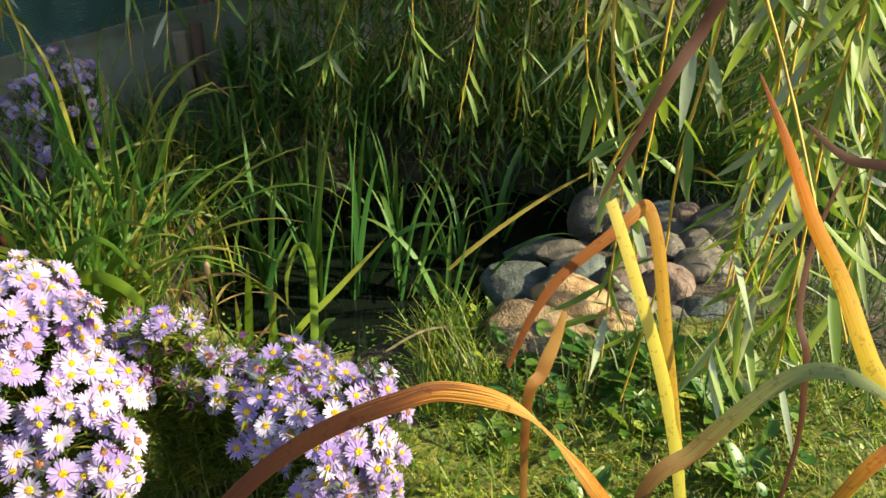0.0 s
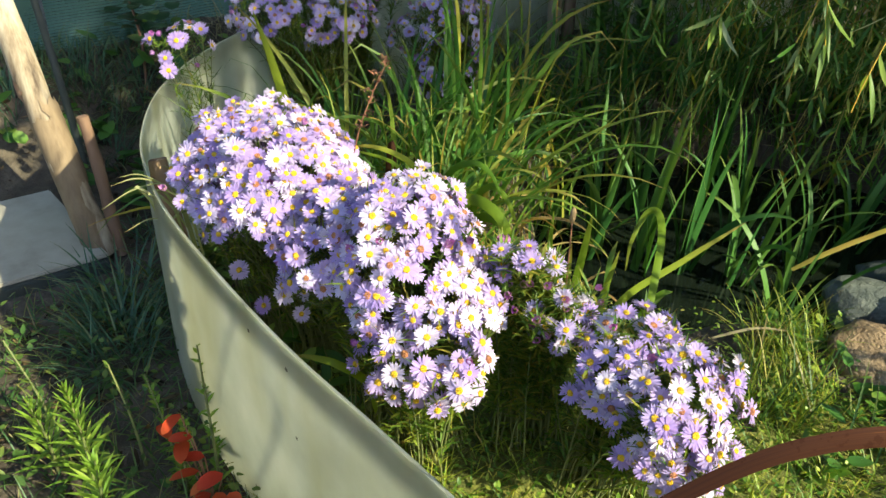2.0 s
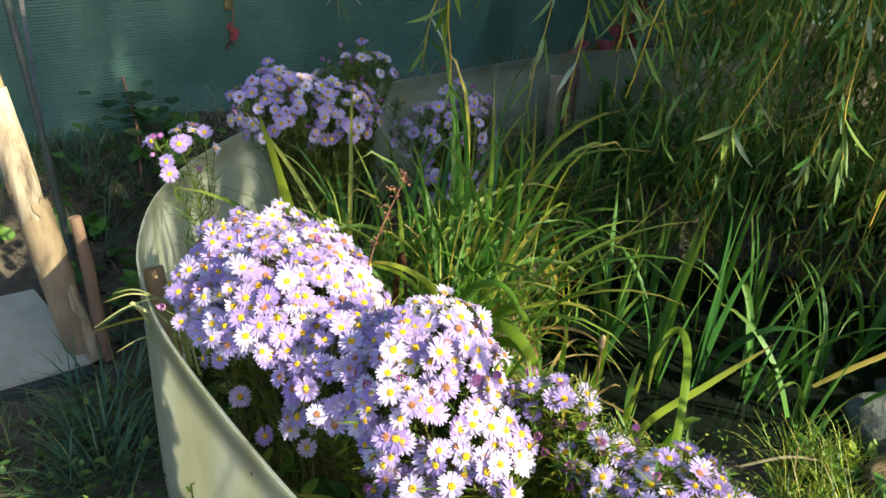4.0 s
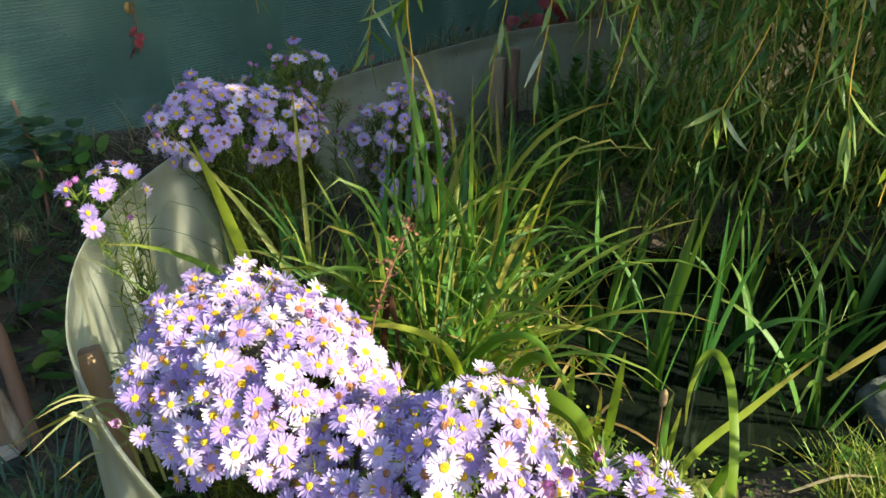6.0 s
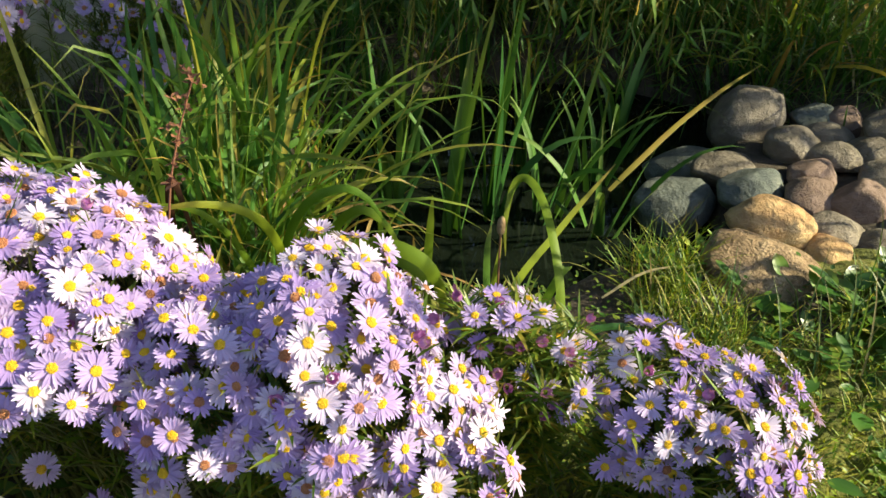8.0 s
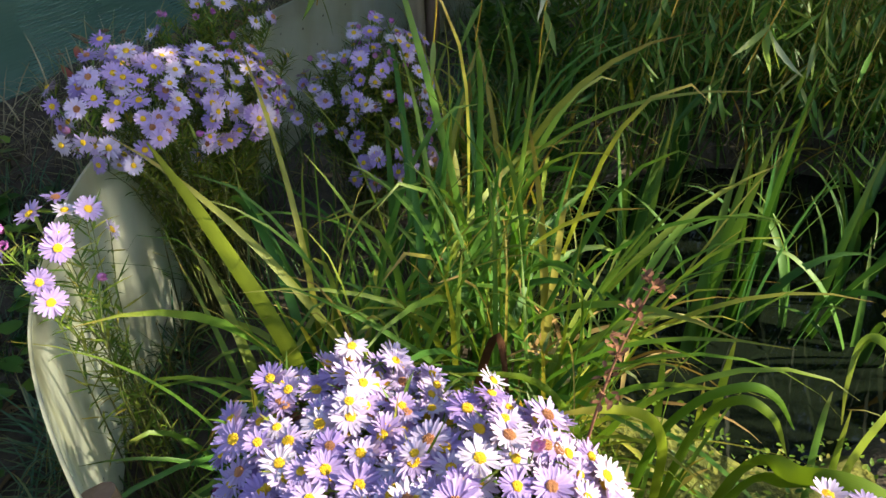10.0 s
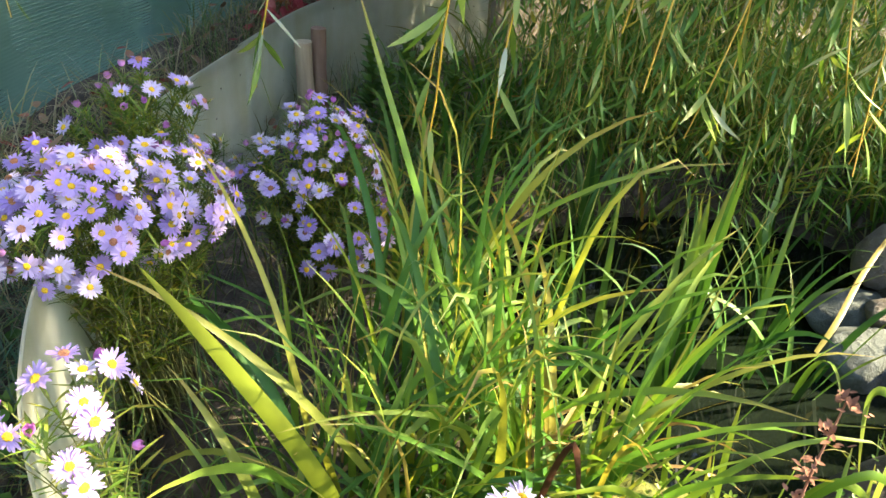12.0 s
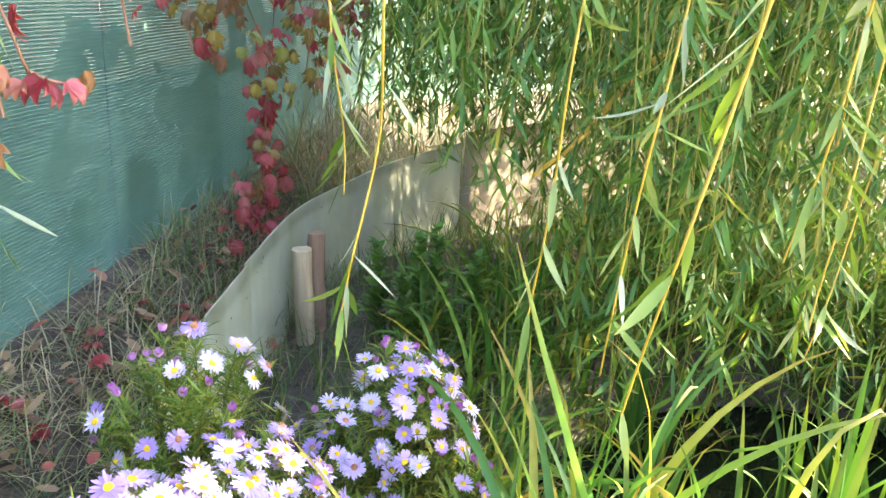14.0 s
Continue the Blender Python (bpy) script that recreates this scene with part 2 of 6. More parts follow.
def plain(name, stops, scale, rough=0.7, bump_strength=0.4, bump_distance=0.004, stretch=(1, 1, 1), detail=6, coords="Object", metallic=0.0):
    m, n, l, p, out = material(name)
    tc = n.new("ShaderNodeTexCoord")
    mp = n.new("ShaderNodeMapping")
    mp.inputs["Scale"].default_value = stretch
    l.new(tc.outputs[coords], mp.inputs[0])
    t = n.new("ShaderNodeTexNoise")
    t.inputs["Scale"].default_value, t.inputs["Detail"].default_value, t.inputs["Roughness"].default_value = scale, detail, 0.62
    l.new(mp.outputs[0], t.inputs["Vector"])
    big = n.new("ShaderNodeTexNoise")
    big.inputs["Scale"].default_value, big.inputs["Detail"].default_value = scale * 0.17, 3
    l.new(mp.outputs[0], big.inputs["Vector"])
    f = math_node(n, l, "ADD", math_node(n, l, "MULTIPLY", t.outputs[0], 0.6), math_node(n, l, "MULTIPLY", big.outputs[0], 0.4))
    r = ramp(n, stops)
    l.new(f, r.inputs[0])
    l.new(r.outputs[0], p.inputs["Base Color"])
    p.inputs["Roughness"].default_value, p.inputs["Metallic"].default_value = rough, metallic
    bump(n, l, p, t.outputs[0], bump_strength, bump_distance)
    return m


SOIL = plain("soil", [(0.3, (0.02, 0.015, 0.01)), (0.46, (0.05, 0.038, 0.026)), (0.58, (0.085, 0.066, 0.046)), (0.72, (0.15, 0.115, 0.08))], 26, 0.95, 0.9, 0.02)
WOOD = plain("peeled_wood", [(0.38, (0.07, 0.045, 0.028)), (0.45, (0.22, 0.165, 0.11)), (0.54, (0.36, 0.3, 0.22)), (0.66, (0.46, 0.4, 0.31))], 30, 0.8, 0.9, 0.005, (1, 1, 0.16))
ORANGE_WOOD = plain("barked_wood", [(0.32, (0.17, 0.08, 0.035)), (0.5, (0.31, 0.18, 0.09)), (0.68, (0.42, 0.28, 0.16))], 24, 0.75, 0.5, 0.003, (1, 1, 0.12))
SHADED_BARK = plain("shaded_bark", [(0.32, (0.06, 0.038, 0.022)), (0.5, (0.14, 0.095, 0.055)), (0.68, (0.25, 0.18, 0.11))], 26, 0.85, 0.8, 0.004, (1, 1, 0.2))
DARK_WOOD = plain("weathered_wood", [(0.32, (0.07, 0.04, 0.025)), (0.5, (0.16, 0.09, 0.055)), (0.68, (0.26, 0.17, 0.11))], 22, 0.8, 0.5, 0.003, (1, 1, 0.12))
POST_WOOD = plain("post_wood", [(0.32, (0.2, 0.15, 0.09)), (0.5, (0.34, 0.26, 0.16)), (0.68, (0.44, 0.35, 0.24))], 22, 0.8, 0.5, 0.003, (1, 1, 0.1))
BOARD = plain("pale_board", [(0.3, (0.2, 0.175, 0.14)), (0.48, (0.3, 0.27, 0.22)), (0.7, (0.37, 0.34, 0.28))], 14, 0.8, 0.3, 0.002)
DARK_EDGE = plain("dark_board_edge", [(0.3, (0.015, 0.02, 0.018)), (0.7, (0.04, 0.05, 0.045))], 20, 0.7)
BARK = plain("willow_bark", [(0.3, (0.06, 0.045, 0.03)), (0.7, (0.2, 0.16, 0.11))], 18, 0.9, 0.9, 0.01, (1, 1, 0.3))
TWIG = plain("yellow_twig", [(0.3, (0.34, 0.19, 0.02)), (0.6, (0.52, 0.33, 0.03)), (0.8, (0.48, 0.4, 0.06))], 40, 0.5, 0.3, 0.001)
FAR_TWIG = plain("olive_twig", [(0.3, (0.16, 0.15, 0.03)), (0.6, (0.28, 0.23, 0.035)), (0.8, (0.34, 0.27, 0.045))], 40, 0.5, 0.3, 0.001)
STEM = plain("green_stem", [(0.3, (0.06, 0.1, 0.025)), (0.7, (0.16, 0.15, 0.05))], 40, 0.6, 0.2, 0.001)
RED_STEM = plain("red_stem", [(0.3, (0.14, 0.05, 0.03)), (0.7, (0.24, 0.12, 0.06))], 40, 0.6, 0.2, 0.001)
RED_SEED = plain("reddish_seed", [(0.3, (0.1, 0.035, 0.018)), (0.7, (0.24, 0.1, 0.05))], 200, 0.9, 0.6, 0.002)
TAN_SEED = plain("tan_seed", [(0.3, (0.16, 0.09, 0.04)), (0.7, (0.34, 0.23, 0.11))], 300, 0.9, 0.8, 0.002)
MOSS = plain("moss", [(0.3, (0.035, 0.045, 0.008)), (0.5, (0.1, 0.11, 0.015)), (0.7, (0.22, 0.2, 0.03))], 70, 0.95, 0.9, 0.012)
DISC = plain("yellow_disc", [(0.3, (0.56, 0.32, 0.015)), (0.55, (0.74, 0.49, 0.02)), (0.75, (0.82, 0.62, 0.06))], 900, 0.8, 0.8, 0.001)
OLD_DISC = plain("reddish_disc", [(0.3, (0.22, 0.06, 0.05)), (0.55, (0.45, 0.2, 0.08)), (0.75, (0.6, 0.4, 0.12))], 700, 0.7, 0.8, 0.001)
FAR_WALL = plain("pale_render", [(0.3, (0.28, 0.25, 0.2)), (0.7, (0.4, 0.36, 0.3))], 6, 0.9)
PANEL = plain("brownish_sheet", [(0.3, (0.2, 0.16, 0.12)), (0.7, (0.33, 0.28, 0.22))], 5, 0.6, 0.1)


def stone_material(name, a, b, c, pits=0.6):
    m, n, l, p, out = material(name)
    info = n.new("ShaderNodeObjectInfo")
    t = noise_tex(n, l, 30, 8, rough=0.65)
    big = noise_tex(n, l, 7, 3)
    f = math_node(n, l, "ADD", math_node(n, l, "MULTIPLY", t.outputs[0], 0.5), math_node(n, l, "MULTIPLY", big.outputs[0], 0.5))
    r = ramp(n, [(0.33, a), (0.5, b), (0.66, c)])
    l.new(f, r.inputs[0])
    tint = math_node(n, l, "ADD", math_node(n, l, "MULTIPLY", info.outputs["Random"], 0.35), 0.8)
    hue = n.new("ShaderNodeHueSaturation")
    l.new(tint, hue.inputs["Value"])
    l.new(r.outputs[0], hue.inputs["Color"])
    l.new(hue.outputs[0], p.inputs["Base Color"])
    p.inputs["Roughness"].default_value = 0.85
    v = n.new("ShaderNodeTexVoronoi")
    v.inputs["Scale"].default_value = 150
    v.inputs["Randomness"].default_value = 1.0
    patch = noise_tex(n, l, 38, 4)
    tc = n.new("ShaderNodeTexCoord")
    l.new(tc.outputs["Object"], v.inputs["Vector"])
    pit = math_node(n, l, "MULTIPLY", math_node(n, l, "MULTIPLY", math_node(n, l, "MINIMUM", v.outputs["Distance"], 0.5), pits * 0.9), math_node(n, l, "POWER", patch.outputs[0], 2.0))
    bump(n, l, p, math_node(n, l, "ADD", math_node(n, l, "MULTIPLY", t.outputs[0], 1.2), pit), 1.0, 0.012)
    return m


BROWN_STONE = stone_material("pitted_brown_stone", (0.14, 0.08, 0.04), (0.3, 0.2, 0.11), (0.42, 0.31, 0.19), 1.6)
ORANGE_STONE = stone_material("ochre_stone", (0.26, 0.14, 0.06), (0.42, 0.26, 0.12), (0.5, 0.36, 0.19), 0.9)
# grey, taupe and reddish bases lowered for the willow's shade over the heap
GREY_STONE = stone_material("shaded_grey_stone", (0.042, 0.053, 0.049), (0.092, 0.105, 0.094), (0.16, 0.172, 0.152), 0.4)
TAUPE_STONE = stone_material("shaded_taupe_stone", (0.085, 0.07, 0.052), (0.16, 0.132, 0.1), (0.245, 0.205, 0.16), 0.6)
RED_STONE = stone_material("shaded_reddish_stone", (0.1, 0.064, 0.05), (0.18, 0.118, 0.09), (0.26, 0.18, 0.145), 0.5)


def sheet_material():
    m, n, l, p, out = material("fibreglass_sheet")
    tc = n.new("ShaderNodeTexCoord")
    t = noise_tex(n, l, 9, 6)
    fine = noise_tex(n, l, 160, 3)
    sep = n.new("ShaderNodeSeparateXYZ")
    l.new(tc.outputs["Object"], sep.inputs[0])
    r = ramp(n, [(0.3, (0.62, 0.63, 0.57)), (0.5, (0.7, 0.71, 0.65)), (0.7, (0.78, 0.78, 0.73))])
    l.new(t.outputs[0], r.inputs[0])
    mp = n.new("ShaderNodeMapping")
    mp.inputs["Scale"].default_value = (1, 1, 0.22)
    l.new(tc.outputs["Object"], mp.inputs[0])
    run = n.new("ShaderNodeTexNoise")
    run.inputs["Scale"].default_value, run.inputs["Detail"].default_value = 11, 6
    l.new(mp.outputs[0], run.inputs["Vector"])
    rr = ramp(n, [(0.45, (0, 0, 0)), (0.68, (1, 1, 1))])
    l.new(run.outputs[0], rr.inputs[0])
    # upright yellow streaks: stains, plus plant shadow and glow from behind painted in
    streaked = mixed(n, l, math_node(n, l, "MULTIPLY", rr.outputs[0], 0.5), r.outputs[0], (0.6, 0.58, 0.4))
    speck = n.new("ShaderNodeTexVoronoi")
    speck.inputs["Scale"].default_value = 15
    l.new(tc.outputs["Object"], speck.inputs["Vector"])
    dot = math_node(n, l, "LESS_THAN", speck.outputs["Distance"], 0.045)
    c = mixed(n, l, math_node(n, l, "MULTIPLY", dot, 0.8), streaked, (0.05, 0.04, 0.03))
    l.new(mixed(n, l, 1.0, c, (0.8, 0.81, 0.8), "MULTIPLY"), p.inputs["Base Color"])
    p.inputs["Roughness"].default_value = 0.5
    bump(n, l, p, fine.outputs[0], 0.25, 0.001)
    tr = n.new("ShaderNodeBsdfTranslucent")
    l.new(mixed(n, l, 1.0, c, (1.0, 1.0, 0.95), "MULTIPLY"), tr.inputs["Color"])
    mx = n.new("ShaderNodeMixShader")
    mx.inputs[0].default_value = 0.76
    l.new(p.outputs[0], mx.inputs[1])
    l.new(tr.outputs[0], mx.inputs[2])
    l.new(mx.outputs[0], out.inputs[0])
    return m


SHEET = sheet_material()


def net_material():
    """Knitted shade net: thin tapes one above the other, with light between them."""
    m, n, l, p, out = material("green_shade_net")
    tc = n.new("ShaderNodeTexCoord")
    sep = n.new("ShaderNodeSeparateXYZ")
    l.new(tc.outputs["UV"], sep.inputs[0])
    wob = noise_tex(n, l, 4, 4)
    v = math_node(n, l, "ADD", sep.outputs[1], math_node(n, l, "MULTIPLY", wob.outputs[0], 0.014))
    rows = math_node(n, l, "SINE", math_node(n, l, "MULTIPLY", v, 2 * math.pi / 0.0085), 0)
    t = noise_tex(n, l, 5, 5)
    thin = noise_tex(n, l, 2.2, 3)
    r = ramp(n, [(0.3, (0.044, 0.1, 0.078)), (0.55, (0.076, 0.155, 0.12)), (0.75, (0.122, 0.205, 0.158))])
    l.new(t.outputs[0], r.inputs[0])
    l.new(r.outputs[0], p.inputs["Base Color"])
    p.inputs["Roughness"].default_value = 0.6
    bump(n, l, p, rows, 0.3, 0.001)
    tr = n.new("ShaderNodeBsdfTranslucent")
    tr.inputs["Color"].default_value = (0.13, 0.24, 0.17, 1)
    mx = n.new("ShaderNodeMixShader")
    mx.inputs[0].default_value = 0.4
    l.new(p.outputs[0], mx.inputs[1])
    l.new(tr.outputs[0], mx.inputs[2])
    hole = n.new("ShaderNodeBsdfTransparent")
    gap = math_node(n, l, "MULTIPLY", math_node(n, l, "GREATER_THAN", rows, 0.8), math_node(n, l, "GREATER_THAN", thin.outputs[0], 0.47))
    mh = n.new("ShaderNodeMixShader")
    l.new(math_node(n, l, "MULTIPLY", gap, 0.5), mh.inputs[0])
    l.new(mx.outputs[0], mh.inputs[1])
    l.new(hole.outputs[0], mh.inputs[2])
    l.new(mh.outputs[0], out.inputs[0])
    return m


NET = net_material()


def water_material():
    m, n, l, p, out = material("pond_water")
    p.inputs["Base Color"].default_value = (0.006, 0.009, 0.006, 1)
    p.inputs["Roughness"].default_value = 0.03
    p.inputs["IOR"].default_value = 1.33
    t = noise_tex(n, l, 14, 2)
    bump(n, l, p, t.outputs[0], 0.06, 0.01)
    return m


WATER = water_material()


# ---- builders ----
def mesh_np(name, verts, quads, uv=None, mat=None, smooth=True):
    verts, quads = np.asarray(verts, np.float32).reshape(-1, 3), np.asarray(quads, np.int32)
    k = quads.shape[1]
    me = bpy.data.meshes.new(name)
    me.vertices.add(len(verts))
    me.vertices.foreach_set("co", verts.ravel())
    me.loops.add(quads.size)
    me.loops.foreach_set("vertex_index", quads.ravel())
    me.polygons.add(len(quads))
    me.polygons.foreach_set("loop_start", np.arange(0, quads.size, k, dtype=np.int32))
    me.polygons.foreach_set("use_smooth", np.full(len(quads), smooth))
    if uv is not None:
        layer = me.uv_layers.new(name="UVMap")
        layer.data.foreach_set("uv", np.asarray(uv, np.float32)[quads.ravel()].ravel())
    me.update(calc_edges=True)
    me.validate()
    if mat:
        me.materials.append(mat)
    return me


def joined(parts):
    """Several (verts, faces, uv) of one face size into one."""
    vs, fs, us, at = [], [], [], 0
    for v, f, u in parts:
        vs.append(v), fs.append(f + at), us.append(u)
        at += len(v)
    return np.concatenate(vs), np.concatenate(fs), np.concatenate(us)


def unit(a):
    return a / np.maximum(np.linalg.norm(a, axis=-1, keepdims=True), 1e-9)


def ribbon(P, U, W, fold=0.25):
    """Leaf blades: centre lines P (n, s, 3), side ways U and half widths W (n, s); three points across, with a keel."""
    n, s, _ = P.shape
    T = unit(np.gradient(P, axis=1))
    N = np.cross(T, U)
    V = np.stack([P - U * W[..., None], P - N * (W * fold)[..., None], P + U * W[..., None]], 2).reshape(-1, 3)
    uv = np.zeros((n, s, 3, 2))
    uv[..., 0], uv[..., 1] = np.array([0, 0.5, 1]), np.linspace(0, 1, s)[None, :, None]
    b = (np.arange(n)[:, None] * s + np.arange(s - 1)[None]).reshape(-1) * 3
    q = np.concatenate([np.stack([b + j, b + j + 1, b + j + 4, b + j + 3], 1) for j in (0, 1)])
    return V, q, uv.reshape(-1, 2)


def grow(root, az, L, lean, bend, segs=6, power=1.5, twist=0.0):
    """Centre lines and side ways of blades that leave their roots lean radians off the upright and bend on by bend."""
    root = np.atleast_2d(root)
    n = len(root)
    az, L, lean, bend, twist = (np.broadcast_to(np.asarray(a, float), (n,)) for a in (az, L, lean, bend, twist))
    s = np.linspace(0, 1, segs + 1)
    th = lean[:, None] + bend[:, None] * s[None] ** power
    h = np.stack([np.cos(az), np.sin(az), 0 * az], -1)
    step = (np.sin(th)[..., None] * h[:, None] + np.cos(th)[..., None] * np.array([0, 0, 1.0])) * (L / segs)[:, None, None]
    P = np.concatenate([root[:, None], root[:, None] + np.cumsum((step[:, :-1] + step[:, 1:]) / 2, 1)], 1)
    side = np.stack([-np.sin(az), np.cos(az), 0 * az], -1)[:, None] * np.ones((1, segs + 1, 1))
    T = unit(step)
    a = (twist[:, None] * s[None])[..., None]
    U = side * np.cos(a) + np.cross(T, side) * np.sin(a)
    return P, U


def taper(n, segs, w, shape="blade"):
    s = np.linspace(0, 1, segs + 1)
    prof = {"blade": np.minimum(1, 0.65 + s * 1.2) * (1 - s**3) + 0.03, "lance": np.sin(np.pi * (0.04 + 0.94 * s) ** 0.8) + 0.03,
            "oval": np.sqrt(np.clip(1 - (2 * s - 1) ** 2, 0, 1)) * (1.08 - 0.3 * s) + 0.03, "petal": np.minimum(1, 0.35 + s * 1.3) * np.where(s > 0.99, 0.35, 1)}[shape]
    return np.broadcast_to(np.asarray(w, float), (n,))[:, None] * prof[None] * 0.5


def tube(P, R, sides=5):
    """Round stems along the lines P (n, s, 3) with radii R (n, s)."""
    n, s, _ = P.shape
    T = unit(np.gradient(P, axis=1))
    ref = np.where(np.abs(T[..., 2:3]) > 0.9, np.array([1.0, 0, 0]), np.array([0, 0, 1.0]))
    A = unit(np.cross(T, ref))
    B = np.cross(T, A)
    a = np.arange(sides) * 2 * np.pi / sides
    V = P[:, :, None] + R[:, :, None, None] * (A[:, :, None] * np.cos(a)[:, None] + B[:, :, None] * np.sin(a)[:, None])
    uv = np.zeros((n, s, sides, 2))
    uv[..., 0], uv[..., 1] = a / 6.3, np.linspace(0, 1, s)[None, :, None]
    base = (np.arange(n)[:, None] * s + np.arange(s - 1)[None]).reshape(-1) * sides
    q = np.concatenate([np.stack([base + j, base + (j + 1) % sides, base + sides + (j + 1) % sides, base + sides + j], 1) for j in range(sides)])
    return V.reshape(-1, 3), q, uv.reshape(-1, 2)


def spline(pts, per=6):
    """A smooth line through a few points."""
    p = np.array(pts, float)
    e = np.concatenate([[2 * p[0] - p[1]], p, [2 * p[-1] - p[-2]]])
    u = np.linspace(0, 1, per, endpoint=False)[:, None]
    out = []
    for i in range(1, len(e) - 2):
        a, b, c, d = e[i - 1 : i + 3]
        out.append(0.5 * (2 * b + (c - a) * u + (2 * a - 5 * b + 4 * c - d) * u**2 + (3 * b - a - 3 * c + d) * u**3))
    return np.concatenate(out + [p[-1:]])


def empty(name, place=(0, 0, 0)):
    ob = new(name)
    ob.empty_display_size = 0.05
    ob.location = place
    return ob


def child(name, me, parent, label="", kind=""):
    ob = new(name, me)
    ob.parent = parent
    if parent.type == "EMPTY" or parent.location.length > 0:
        ob.matrix_parent_inverse = Matrix.Translation(parent.location).inverted()
    return tagged(ob, label, kind=kind) if (label or kind) else ob


def custom_leaf(pts, width, side=None, per=4, fold=0.2, taper_to=0.1, base=0.7, pinch=None):
    """One leaf along a few points, with its flat side about square to the given way; pinch: where it is nipped narrow."""
    P = spline(pts, per)[None]
    T = unit(np.gradient(P, axis=1))
    face = np.array(side if side is not None else (0.2, -0.9, 0.45), float)
    U = unit(np.cross(T, face))
    s = np.linspace(0, 1, P.shape[1])
    W = width * 0.5 * np.minimum(1, base + s * 1.5) * (1 - (1 - taper_to) * s**4)
    if pinch is not None:
        W = W * (1 - 0.86 * np.exp(-(((s - pinch) / 0.05) ** 2)))
    return ribbon(P, U, W[None], fold)


# ---- ground, pond ----
def smooth(a, b, x):
    t = np.clip((x - a) / (b - a), 0, 1)
    return t * t * (3 - 2 * t)


def pond(x, y):
    """Under 1 inside the pond's rim."""
    near = 0.5 + np.where(y < 1.88, 0.17 * smooth(0.05, 0.4, -x), 0.0)
    return np.sqrt(((x + 0.02) / 0.6) ** 2 + ((y - 1.88) / near) ** 2)


def ground_z(x, y):
    x, y = np.asarray(x, float), np.asarray(y, float)
    off = (x + 2.07) * 0.899 - (y - 1.39) * 0.438                   # metres from the net fence
    z = 0.03 + 0.24 * (1 - smooth(0.0, 0.45, off)) * smooth(-3.0, -1.5, off)
    e = ((x + 0.05) / 1.23) ** 2 + ((y - 2.0) / 1.6) ** 2
    z = z + (0.12 - z) * (1 - smooth(0.8, 1.0, e)) * (off > 0.2)
    z = z - (z + 0.22) * (1 - smooth(0.75, 1.2, pond(x, y)))
    heap = np.clip(1.7 * np.exp(-(((x - 0.5) / 0.24) ** 2 + ((y - 1.66) / 0.3) ** 2)), 0, 1)      # soil under the stones
    z = z + (0.075 - z) * heap
    near = np.exp(-((x + 0.3) ** 2 + (y - 1.5) ** 2) / 9)
    z = z + near * 0.012 * (np.sin(9 * x + 3 * np.sin(5 * y)) + np.sin(11 * y + 2 * np.sin(7 * x)))
    return z


g = np.linspace(-1, 1, 261)
g = 2.6 * g + 400 * g**9
gx, gy = np.meshgrid(g - 0.3, g + 1.6)
gv = np.stack([gx, gy, ground_z(gx, gy)], -1).reshape(-1, 3)
k = len(g)
gi = (np.arange(k - 1)[:, None] * k + np.arange(k - 1)[None]).reshape(-1)
gq = np.stack([gi, gi + 1, gi + k + 1, gi + k], 1)
ground = tagged(new("ground", mesh_np("ground", gv, gq, None, SOIL)), "dark garden soil with moss and rough turf", "ground", kind="structure")

a = np.linspace(0, 2 * np.pi, 64, endpoint=False)
bm = bmesh.new()
ring = [bm.verts.new((-0.02 + 0.66 * math.cos(t), 1.88 + (0.56 if math.sin(t) > 0 else 0.7) * math.sin(t), -0.03)) for t in a]
bm.faces.new(ring)
me = bpy.data.meshes.new("water")
bm.to_mesh(me)
bm.free()
me.materials.append(WATER)
water = tagged(new("water", me), "dark still water of a small garden pond", "water", kind="structure")


